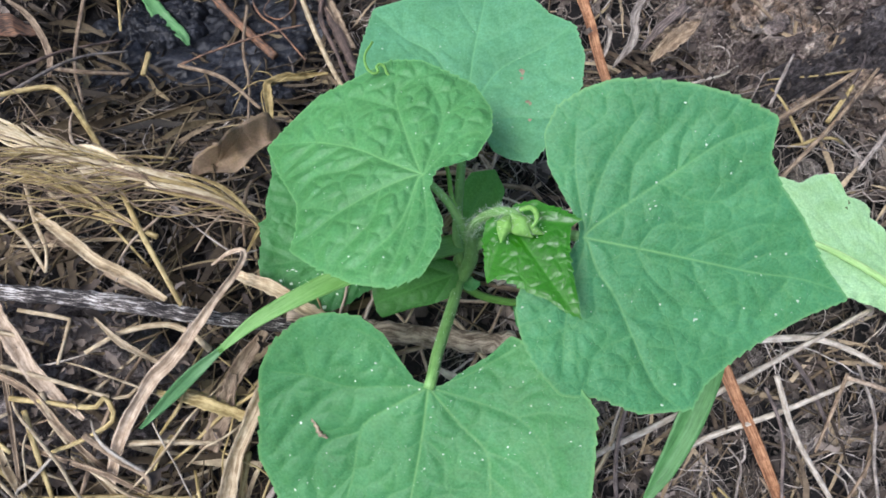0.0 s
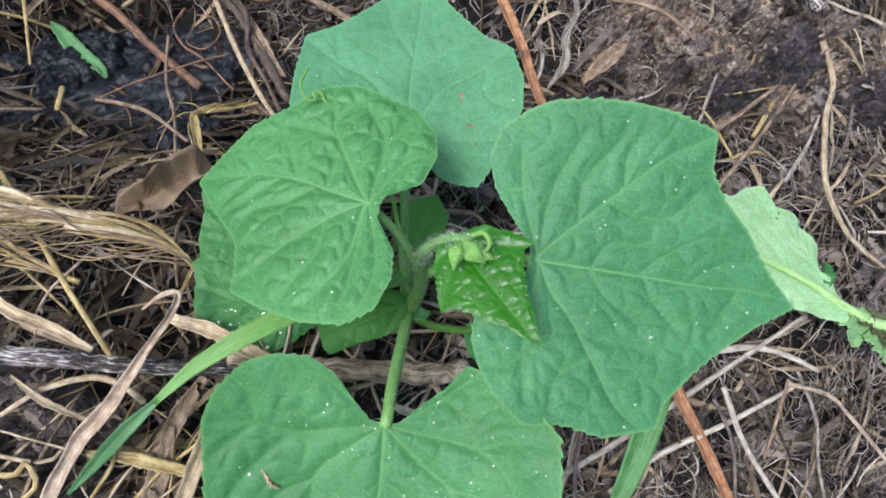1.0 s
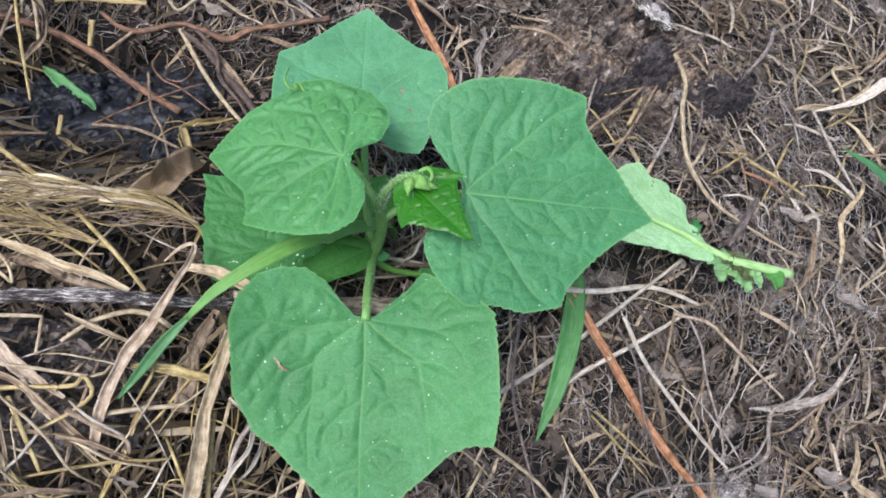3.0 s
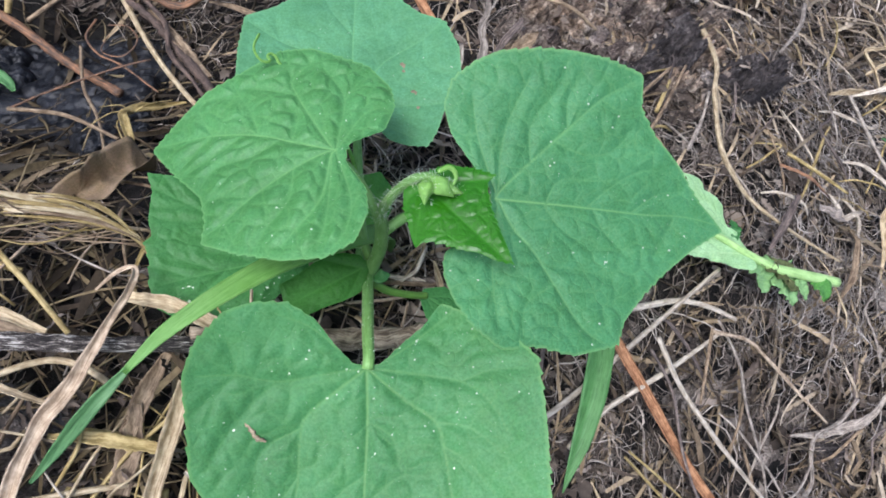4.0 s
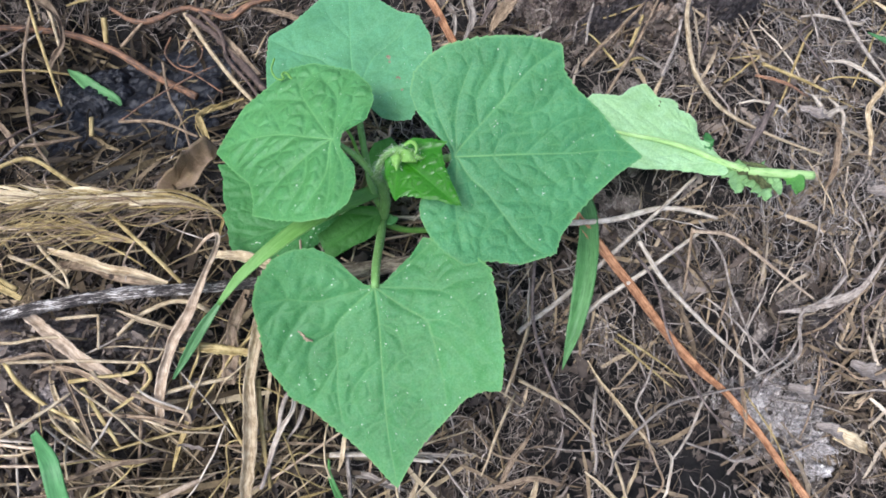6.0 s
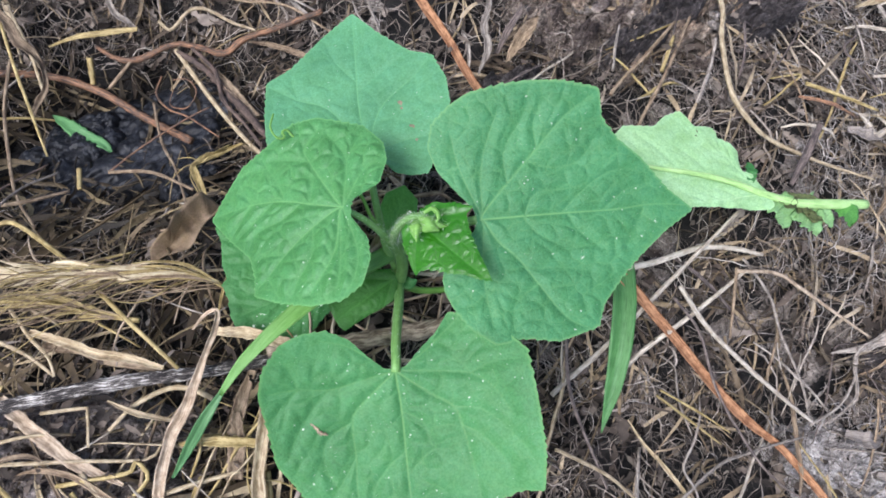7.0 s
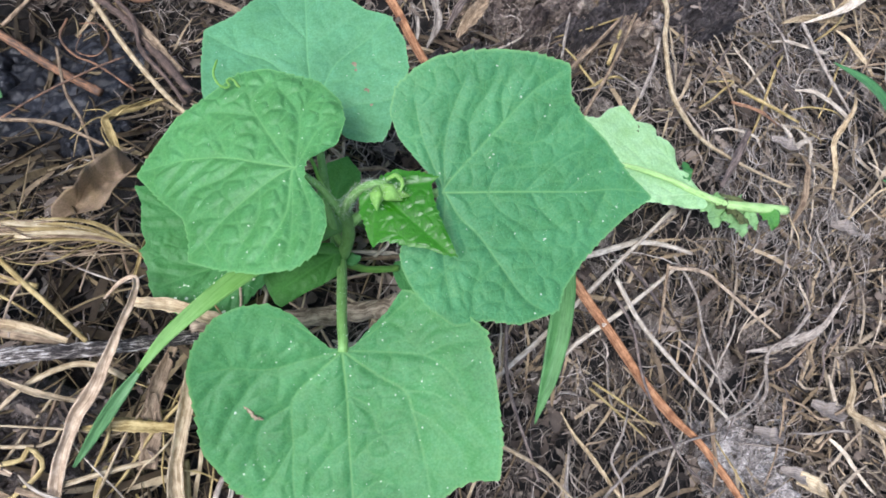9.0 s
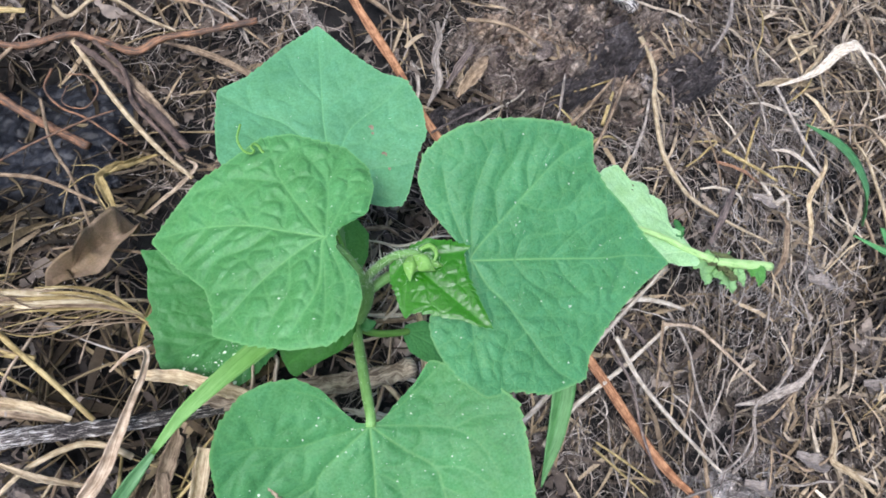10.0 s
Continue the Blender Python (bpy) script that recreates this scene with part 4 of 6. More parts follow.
# ---- the torn, wilted leaf ----
wilted = holder("wilted_leaf", laid([(200, 5)], 0)[0], "torn pale green wilted leaf lying underside up", "leaf")
wl_at = (0.1814, -0.0064, 0.0255)
blade_mesh("leaf_blade", wl_at, 152.4, (0.0255, -0.1, -0.07, 0, 0, 0),
    [(143, 9), (121, 9.5), (60, 13), (39, 20), (26, 36), (24, 50), (19, 69), (10, 82), (0, 88), (-8, 90), (-13, 87), (-20, 71), (-29, 69), (-37, 65), (-37, 59), (-36, 53), (-46, 47.5), (-49, 44), (-46, 40), (-51, 35), (-56, 27.4), (-51, 22.7), (-40, 17), (-58, 12.6), (-75, 7), (-130, 4)],
    [(-2, 84), (-38, 40), (22, 45)], LEAF_PALE, wilted, 0.5, 0.9, 4.0, seed=12, n=420, rings=50, heart=0.3, frill=0.8)
part("midrib", tube(np.array([(110, 28, 30.8), (122, 23, 30.4), (129, 20, 29.9), (146.3, 13.6, 28.6), (164.6, 4.8, 27.2), (179, -4.6, 26.2), (197, -14.9, 25.2), (214.6, -20.3, 24.4), (244.6, -27.1, 21)]) * MM, [0.0008, 0.0012, 0.0016, 0.0018, 0.0022, 0.0026, 0.003, 0.0028], 12, 50, 0.9), MIDRIB, wilted, "pale fleshy midrib")
for k, (pts, w, m, wave) in enumerate([([(188, -11, 24), (191, -18, 23.4), (190, -27, 20.5)], [0.016, 0.018, 0.005], LEAF_TORN, 0.07), ([(202, -17, 22.6), (206, -25, 22), (209, -35, 19.5)], [0.02, 0.021, 0.007], LEAF_TORN, 0.09), ([(213, -22, 22), (217, -28, 21.5), (219, -34, 19.5)], [0.008, 0.01, 0.002], LEAF_TORN, 0.1), ([(224, -24, 22.6), (228.5, -29, 24), (230, -35.5, 22)], [0.007, 0.013, 0.009], LEAF_SEED, 0.02), ([(178, 2, 24.5), (181, 8, 24), (185, 14, 20)], [0.004, 0.007, 0.002], LEAF_SHADE, 0.16)]):
    part("torn_piece", ribbon(np.array(pts) * MM, w, 26, 10, 0.12, 0.25, 0.0002, wave, k, 0.1), m, wilted)
for k, (pts, w) in enumerate([([(189, -12, 26), (196, -17, 25.6), (203, -21, 24.6), (209, -24, 23.6)], [0.002, 0.007, 0.007, 0.002]), ([(200, -21, 25.4), (206, -26, 24.6), (213, -29, 23)], [0.001, 0.006, 0.001]), ([(196, -9.5, 26), (205, -14, 25.6), (216, -18, 24.4)], [0.001, 0.003, 0.001]), ([(148, 38, 22), (156, 37, 24), (163, 31, 23)], [0.001, 0.0045, 0.001])]):
    part("withered_edge", ribbon(np.array(pts) * MM, w, 26, 6, 0.2, 0.3, 0.0002, 0.3, 20 + k, 0.2), WITHERED, wilted, "brown withered torn edge")


# ---- sticks, stalks and strips that lie on top ----
def stalk(name, label, pts, h, width, mat, category="straw", flat=0.8, taper=(1.0, 1.0, 0.7), seed=0, rough=0.05, sides=8):
    p = laid(pts, np.add(h, 3))
    n = max(16, int(np.linalg.norm(np.diff(p, axis=0), axis=1).sum() / 0.003))
    return thing(name, tube(p, np.array(taper) * width / 2 * MM, sides, n, flat, rough, seed), mat, label, category, "loose stalks")


def strip(name, label, pts, h, widths, mat, category="straw", fold=0.2, twist=0.0, wave=0.08, seed=0):
    return thing(name, ribbon(laid(pts, np.add(h, 3)), np.array(widths) * MM, 60, 6, fold, twist, 0.0003, wave, seed, 0.06), mat, label, category, "loose stalks")


stalk("weathered_stick", "dark weathered stick with flaking white bark", [(-262, -5), (-235, -9), (-212, -11), (-190, -12.5), (-170, -14), (-153, -15.5), (-136, -18), (-121, -20.5), (-101, -22), (-86, -23)], [16, 17, 18, 19, 19, 18, 17, 15, 11, 8], 5.8, WEATHERED, "stick", 0.85, (1, 1.05, 0.95, 1, 0.9, 0.95), 1, 0.1, 12)
stalk("split_stick", "pale split stick under the seedling", [(-93, -20), (-60, -24), (-30, -27), (-5, -28)], [9, 8, 11, 14], 8.0, SPLIT_WOOD, "stick", 0.8, (0.9, 1.05, 1, 1.05), 71, 0.16, 12)
stalk("reddish_twig", "reddish brown twig on dark soil", [(-262, 200), (-248, 203), (-218, 207), (-188, 202), (-164, 187), (-140, 160), (-114, 128)], 6, 4.6, REDDISH, "twig", 0.9, (0.9, 1, 1.1, 1), 2, 0.06, 10)
strip("orange_wood_strip", "long split strip of orange wood under the leaves", [(30, 186), (33, 171), (42, 131), (46, 102), (67, 26), (98, -42), (113, -69), (128, -97), (144, -122), (161, -142), (175, -170), (185, -198), (192, -220)], 6, [5.5, 5.5, 5, 5, 5.5, 6, 6, 5.5, 4.5, 5, 5], ORANGE, "wood strip", 0.3, 0.0, 0.03, 3)
stalk("red_twig", "crooked dark red-brown twig lying in litter", [(-160, 216), (-150, 205), (-136, 199), (-112, 199), (-98, 191), (-82, 178), (-68, 180), (-45, 177), (-20, 176)], [8, 10, 11, 12, 12, 12, 13, 12, 10], 4.2, REDDISH, "twig", 0.8, (0.6, 1, 0.8, 1.1, 0.8, 0.9), 4, 0.14, 10)
stalk("straw_stalk", "straight pale straw stalk", [(-111, 195), (-97, 153), (-84, 116), (-72, 88)], [12, 11, 9, 8], 3.0, STRAW, seed=5)
stalk("straw_stalk", "thin upright dry stalk over dark soil", [(-132, 164), (-130, 130), (-123, 103), (-119, 72)], [14, 15, 13, 8], 1.7, STRAW_BROWN, seed=6, rough=0.02)
strip("dry_grass", "bent yellowed dry grass blade", [(-84, 108), (-93, 106), (-103, 102), (-110, 96), (-110.5, 88), (-109, 78), (-108, 66)], [9, 12, 17, 20, 19, 15, 9], [1, 2.6, 4.6, 4, 4.2, 3, 1.4], STRAW_YELLOW, "dry grass", 0.5, [0.2, 0.6, -0.4, 0.2, 0.5], 0.2, 7)
for k, way in enumerate((0.6, 2.1, 2.9, 4.0)):
    stalk("loose_straw", "thin frayed thread beside a bent blade", [(-108, 97), (-108 + 9 * math.cos(way), 97 + 9 * math.sin(way)), (-108 + 22 * math.cos(way + 0.2 * k), 97 + 22 * math.sin(way + 0.2 * k))], [19, 20, 12], 0.6, STRAW_YELLOW, seed=170 + k, sides=5)
stalk("straw_stalk", "long yellow straw stalk", [(-240, 76), (-216, 86), (-203, 86), (-183, 64), (-168, 45), (-157, 29.5), (-146, 12.5), (-137, -1), (-127, -17)], [20, 25, 27, 27, 27, 26, 25, 24, 20], 2.5, STRAW_YELLOW, seed=8)
strip("thick_stalk", "split tan stalk lying against a weathered stick", [(-188, 19), (-170, 7), (-158, -1.5), (-147, -6.5), (-134, -14.5)], [13, 15, 15, 15, 13], [2.5, 4, 4.2, 4, 2], STRAW, "dry stalk", 0.6, 0.1, 0.05, 149)
stalk("straw_stalk", "pale straw stalk on dark soil", [(-202, 245), (-198, 215), (-196, 183)], 9, 2.4, STRAW, seed=9)
stalk("dark_twig", "thin dark twig on damp soil", [(-240, 179), (-222, 192), (-200, 209)], 7, 1.8, STRAW_GREY, "twig", seed=10)
stalk("straw_stalk", "thin grey arching stalk", [(-239, 59), (-229, 84), (-211, 116), (-192, 130)], [10, 16, 16, 10], 1.8, STRAW_GREY, seed=11)
strip("dry_grass", "flat tan dry grass blade", [(-251, 151), (-240, 143), (-227, 123), (-221, 105)], 8, [2, 3.5, 3.5, 2], STRAW_BROWN, "dry grass", seed=12)
stalk("straw_stalk", "curved pale straw stalk", [(-117, 217), (-111, 209), (-97, 215), (-86, 211), (-73, 196), (-60, 183)], 11, 2.4, STRAW, seed=13)
strip("dry_grass", "twisted brown dry grass blade hooked at its end", [(-120, -1), (-113, 2.5), (-108, 2.5), (-109.5, -4), (-117, -17), (-126, -32), (-135, -42), (-142, -54), (-146, -65), (-150, -78)], [14, 21, 24, 24, 22, 19, 16, 13, 10, 6], [0.7, 1.8, 2.4, 2.8, 4.4, 5.2, 4.2, 4.8, 4.4, 3], TAN, "dry grass", 0.4, [0.2, 0.5, 0.4, 0.1, 0.1, 0.4, -0.2, 0.1], 0.03, 14)
stalk("straw_stalk", "long thin pale straw stalk", [(-245, -25), (-234, -28), (-209, -32), (-173, -41), (-147, -48), (-140, -43)], 10, 1.8, STRAW, seed=15)
stalk("straw_stalk", "thin bent straw stalk", [(-209, -32), (-203, -44), (-192, -57), (-181, -66)], 10, 2.0, STRAW_YELLOW, seed=16)
stalk("straw_stalk", "thin straw stalk on litter", [(-230, -66), (-212, -63), (-192, -57), (-182, -53)], 11, 1.8, STRAW, seed=17)
strip("thick_stalk", "thick split brown stalk", [(-95, -36), (-97, -41), (-103, -56), (-108, -69), (-111, -84), (-116, -101), (-124, -124)], 13, [5, 5.5, 5, 6.5, 6.5, 6, 5], STRAW, "dry stalk", 0.5, 0.2, 0.05, 18)
stalk("straw_stalk", "thin straw stalk beside a thick one", [(-104, -67), (-108, -95), (-110, -117)], 11, 2.4, STRAW_YELLOW, seed=19)
stalk("straw_stalk", "pale grey bent stalk", [(-84, -66), (-87, -71), (-96, -82), (-102, -97), (-114, -116)], 14, 2.2, STRAW_GREY, seed=20)
stalk("straw_stalk", "thin hooked straw stalk", [(-185, -18), (-168, -21), (-166.5, -23), (-168, -37)], 10, 1.6, STRAW, seed=21)
strip("dry_grass", "broad tan dry grass blade", [(-201, -7), (-197, -13), (-185, -28), (-174, -41), (-158, -55)], 9, [4, 5.5, 6, 4.5, 1.5], TAN, "dry grass", 0.3, 0, 0.05, 22)
stalk("straw_stalk", "curved pale straw on litter", [(-118, -32), (-125, -26), (-134, -23), (-148, -26), (-159, -33)], 11, 2.2, STRAW, seed=23)
strip("dry_grass", "broad pale dry blade under the seedling", [(-112, -4), (-107, -6), (-97, -10), (-84, -18), (-70, -26)], [10, 14, 15, 14, 10], [3, 5, 5.5, 5, 4], STRAW, "dry grass", 0.35, 0, 0.06, 24)
stalk("straw_stalk", "thin straw stalk on litter", [(-203, 38), (-190, 17), (-182, 6), (-179, -4)], 10, 1.8, STRAW, seed=25)
stalk("straw_stalk", "pale straw stalk on litter", [(-210, 24), (-193, 11), (-180, -3)], 9, 1.9, STRAW, seed=26)
strip("dry_grass", "flat yellowed dry blade", [(-237, 28), (-220, 13), (-201, -3)], 9, [3, 3.6, 2.6], STRAW_YELLOW, "dry grass", seed=27)
stalk("straw_stalk", "thick tan straw stalk on litter", [(-186, 12), (-170, 6), (-158, -3), (-137, -13)], 5, 4.6, STRAW_BROWN, seed=28, rough=0.03)
stalk("straw_stalk", "short yellow straw stalk", [(-128, -45), (-115, -49), (-103, -55)], 10, 2.2, STRAW_YELLOW, seed=29)
stalk("straw_stalk", "short pale straw stalk", [(-144, -63), (-126, -63), (-110, -64)], 11, 2.0, STRAW, seed=30)
stalk("straw_stalk", "curly brown stalk on straw", [(-157, -60), (-145, -69), (-137, -74), (-136, -79)], 12, 2.2, STRAW_BROWN, seed=31)
stalk("straw_stalk", "thin straw stalk on litter", [(-177, -52), (-172, -66), (-167, -81)], 11, 2.0, STRAW_YELLOW, seed=32)
stalk("straw_stalk", "short pale straw stalk", [(-172, -46), (-168, -55), (-162, -63)], 11, 2.2, STRAW, seed=33)
stalk("straw_stalk", "tan straw stalk on rotten wood", [(117, 70), (123, 75), (145, 88), (170, 104)], 9, 2.4, STRAW_BROWN, seed=34)
stalk("straw_stalk", "brown stalk leaning over litter", [(126, 48), (129, 52), (154, 76), (181, 106)], 9, 2.2, STRAW_BROWN, seed=35)
stalk("straw_stalk", "short bright yellow straw", [(150, 76), (165, 95)], 10, 2.4, STRAW_YELLOW, seed=36)
strip("dry_leaf", "dull ochre dead leaf blade in litter", [(70, 107), (76, 112), (84, 119), (95, 128)], [6, 10, 11, 8], [2, 8, 7, 2], STRAW_BROWN, "dry leaf", 0.5, [0.4, 0, 0.5], 0.05, 141)
strip("dry_grass", "bleached grey grass blade curled over litter", [(52, 104), (60, 115), (62, 129), (70, 142), (73, 155)], [5, 10, 12, 10, 8], [1, 4.5, 4, 3.5, 2], STRAW_GREY, "dry grass", 0.35, [0.5, 0, 0.6, 0], 0.08, 142)
strip("dry_grass", "dull brown grass blade curled over litter", [(66, 114), (76, 124), (85, 132), (90, 141)], [5, 11, 11, 6], [2, 4, 4, 1], DARK_BLADE, "dry grass", 0.4, [0, 0.5, 0.9], 0.06, 143)
stalk("straw_stalk", "tan stalk lying over rotten wood", [(90, 153), (103, 147), (116, 140), (131, 130)], [10, 14, 14, 8], 2.6, STRAW_BROWN, seed=144)
stalk("straw_stalk", "forked grey stalk standing in litter", [(124, 84), (127, 95), (136, 109)], [8, 14, 12], 1.8, STRAW_GREY, seed=145)
stalk("bark_piece", "short black and white piece of weathered bark", [(184, 170), (192, 158), (202, 147)], [14, 17, 14], 12, WEATHERED, "bark", 0.5, (0.8, 1.1, 0.7), 146, 0.3, 14)
stalk("straw_stalk", "grey stalk leaning in litter", [(303, 158), (283, 136), (259, 117)], [10, 12, 8], 3, STRAW_GREY, seed=147)
strip("dry_grass", "rusty orange dead blade in litter", [(230, 44), (247, 35), (266, 24)], [8, 11, 8], [1.5, 2.6, 1], REDDISH, "dry grass", 0.3, 0.3, 0.1, 148)
stalk("dry_vine", "bent grey-brown vine stem on litter", [(206, 140), (203, 127), (201, 106), (192, 85), (187, 55), (192, 38), (203, 24), (225, 9), (246, -2), (270, -13)], [6, 8, 10, 10, 10, 10, 9, 9, 8, 6], 2.9, STRAW, "stem", 0.9, (1.3, 1, 1.1, 0.9, 0.7, 0.5), 37, 0.08)
stalk("straw_stalk", "grey stalk lying in litter", [(165, 54), (180, 72), (190, 88)], 9, 2.2, STRAW_GREY, seed=38)
stalk("straw_stalk", "long tan straw stalk", [(34, -75), (40, -72), (69, -61), (108, -42), (169, -11)], [3, 3, 2, 6, 13], 2.8, PALE, seed=39)
stalk("straw_stalk", "thick pale grey stalk", [(80, -22), (88, -23), (110, -25), (141, -24), (163, -29), (182, -37)], 8, 3.4, PALE, seed=40)
stalk("straw_stalk", "pale straw stalk crossing others", [(64, -83), (69, -80), (90, -69), (127, -57), (167, -43)], [0, 0, 2, 9, 10], 2.8, PALE, seed=41)
stalk("straw_stalk", "straight pale straw stalk", [(121, -41), (132, -67), (153, -96), (174, -122), (185, -135)], 12, 2.8, PALE, seed=42)
stalk("straw_stalk", "thin pale bent stalk", [(168, -36), (180, -60), (182, -82), (188, -113), (186, -135)], 9, 1.8, STRAW_GREY, seed=43)
strip("pale_scrap", "papery grey dead leaf strip", [(305, -80), (299, -87), (277, -103), (244, -106), (215, -103)], 8, [1, 3, 6, 5, 1], STRAW_GREY, "dry leaf", 0.3, 0.2, 0.15, 44)
stalk("straw_stalk", "thin curved stalk on litter", [(185, -137), (210, -133), (226, -121), (234, -104)], 9, 1.8, STRAW_GREY, seed=45)
stalk("straw_stalk", "thin grey curved stalk", [(66, -164), (78, -151), (113, -138), (141, -138), (181, -142)], 9, 1.8, STRAW_GREY, seed=46)
stalk("straw_stalk", "short pale stalk on litter", [(26, -100), (30, -103), (50, -121), (64, -141)], 11, 1.9, STRAW, seed=47)
strip("dry_grass", "bent papery pale grass blade", [(314, 90), (342, 93), (362, 99), (381, 108), (393, 110), (404, 108), (423, 78), (446, 44)], [7, 13, 16, 19, 22, 21, 16, 8], [1, 3.5, 7, 8, 7, 5.5, 5, 3], PALE, "dry grass", 0.25, [0, 0.2, 0, 0.5, 0], 0.06, 48)
stalk("straw_stalk", "grey stalk in litter", [(311, 90), (319, 54), (330, 26)], 8, 2.6, STRAW_GREY, seed=49)
stalk("straw_stalk", "tan stalk under green grass", [(381, -25), (401, -51), (435, -70)], 9, 3.0, STRAW, seed=50)

stalk("dark_twig", "long thin dark twig over rootlets", [(116, -46), (126, -67), (127, -95), (132, -118), (144, -150), (162, -173)], 11, 1.7, DARK_BLADE, "twig", seed=51)
stalk("dark_twig", "thin dark twig before the seedling", [(54, -33), (42, -75), (48, -127)], 10, 2.0, DARK_BLADE, "twig", seed=52)
stalk("dry_vine", "grey hooked vine stem on mulch", [(270, -92), (254, -102), (231, -109), (223, -132), (198, -140)], 9, 2.6, STRAW_GREY, "stem", seed=53)
stalk("straw_stalk", "thin golden straw beside another", [(91, -92), (105, -108), (122, -128)], 8, 1.5, STRAW_YELLOW, seed=54)
stalk("straw_stalk", "thin golden straw beside another", [(94, -90), (112, -106), (130, -124)], 8, 1.3, STRAW_YELLOW, seed=55)
stalk("straw_stalk", "bright golden straw on grey mulch", [(236, 50), (258, 38), (280, 25)], 10, 2.4, STRAW_YELLOW, seed=56)
strip("dry_grass", "dark grey-brown blade scrap beside the vine", [(236, 25), (222, 11), (207, -4)], 12, [3, 5.5, 2.5], DARK_BLADE, "dry grass", 0.3, 0.2, 0.06, 57)
strip("dry_grass", "broad brown blade under the leaf", [(-100, -25), (-107, -36), (-113, -48), (-117, -60)], 9, [3, 6, 5, 2], STRAW_BROWN, "dry grass", 0.3, 0, 0.06, 58)
stalk("straw_stalk", "looped pale straw on rotten bark", [(-182, -48), (-166, -50), (-154, -51), (-151, -48), (-148, -55), (-156, -61), (-168, -66)], 11, 1.9, STRAW_YELLOW, seed=59)

thing("green_grass", ribbon(laid([(-81, -112), (-82, -120), (-80, -132), (-76, -146)], [8, 14, 13, 6]), [0.0008, 0.003, 0.0034, 0.002], 24, 4, 0.2, 0.2, seed=8), GRASS_DEEP, "small thin green grass blade in straw", "grass blade", "grass blades")
stalk("grass_stem", "pale green-grey grass stem under the leaf tip", [(-80, -110), (-62, -115), (-48, -121), (-30, -128)], 10, 2.6, PALE, "stem", seed=60)
strip("pale_scrap", "curled pale grey strip beside a thick stalk", [(-98, -63), (-90, -73), (-92, -84), (-99, -92), (-106, -103), (-114, -116)], [14, 17, 16, 15, 13, 9], [1, 2.4, 2, 2.6, 2.2, 0.8], PALE, "dry leaf", 0.4, [0, 0.8, -0.4, 0.6], 0.12, 61)
strip("pale_scrap", "curled grey strip beside a thick stalk", [(-94, -66), (-86, -78), (-90, -90), (-98, -98)], [12, 15, 13, 9], [1, 2, 1.8, 0.6], STRAW_GREY, "dry leaf", 0.4, [0, 0.8, -0.4], 0.12, 62)
stalk("dark_twig", "crooked dark twig over the seed head", [(-250, 78), (-242, 89), (-221, 118), (-212, 126), (-198, 138)], [12, 15, 15, 14, 10], 1.6, TWIG_DARK, "twig", seed=63)
stalk("dark_twig", "crooked dark twig on damp soil", [(-250, 158), (-247, 171), (-242, 184), (-227, 197), (-208, 209)], [9, 11, 12, 11, 9], 1.6, TWIG_DARK, "twig", seed=64)
stalk("straw_stalk", "thick yellow straw running to the stick", [(-258, 44), (-239, 32), (-221, 18), (-204, 3)], 9, 3.2, STRAW_YELLOW, seed=65)

strip("dry_grass", "broad olive-tan dry blade hanging over dark soil", [(-211, 246), (-202, 228), (-198, 216), (-193, 208), (-192, 200), (-194, 191), (-201, 182), (-205, 176)], [20, 22, 24, 22, 18, 14, 11, 8], [2, 4, 6.5, 7, 4, 3, 4.5, 2], STRAW_BROWN, "dry grass", 0.4, [0, 0.3, -0.2, 0.9, 0.4, 0], 0.12, 90)
stalk("straw_stalk", "thin yellow straw over dark soil", [(-207, 232), (-206, 204), (-204, 181), (-199, 145)], [16, 18, 16, 9], 2.0, STRAW_YELLOW, seed=91)
stalk("straw_stalk", "thin olive straw over dark soil", [(-209, 212), (-216, 180), (-216, 146), (-211, 114), (-200, 88)], [12, 16, 16, 14, 9], 2.2, STRAW_BROWN, seed=92)
strip("dry_grass", "flat yellow dry blade on dark soil", [(-186, 217), (-170, 220), (-155, 219), (-131, 215)], 14, [1, 3.4, 4.6, 3], STRAW_YELLOW, "dry grass", 0.25, 0.1, 0.05, 93)
stalk("straw_stub", "short broken yellow stub in soil", [(-165, 208), (-168, 194)], [12, 6], 4.0, STRAW_YELLOW, "straw", 0.9, (1, 0.9), 94)
stalk("straw_stub", "short broken yellow stub in soil", [(-180, 128), (-181, 114)], [13, 7], 3.0, STRAW_YELLOW, "straw", 0.9, (1, 0.9), 95)
stalk("straw_stalk", "brown straw on dark soil", [(-158, 186), (-140, 200)], 11, 2.6, STRAW_BROWN, seed=96)
stalk("dry_vine", "dark frayed vine stem over dark soil", [(-112, 196), (-107, 189), (-95, 171), (-86, 149), (-78, 128), (-70, 105)], [10, 13, 14, 14, 14, 12], 4.6, TWIG_DARK, "stem", 0.8, (0.8, 1, 0.8, 1.1, 0.8), 97, 0.2, 10)
stalk("dry_vine", "thin dark vine twisted round another", [(-101, 192), (-90, 166), (-89, 142), (-80, 118), (-74, 100)], [12, 17, 18, 16, 10], 2.6, TWIG_DARK, "stem", seed=98, rough=0.15)
strip("dry_grass", "broad brown blade beside a dark vine", [(-96, 182), (-84, 152), (-72, 122)], [9, 12, 10], [3, 5.5, 3], STRAW_BROWN, "dry grass", 0.4, 0.4, 0.1, 99)
stalk("brown_tendril", "thin curled brown tendril on soil", [(-124, 182), (-129, 169), (-123, 154), (-112, 142), (-96, 118)], [12, 15, 16, 16, 12], 1.3, REDDISH, "tendril", seed=100, sides=6)
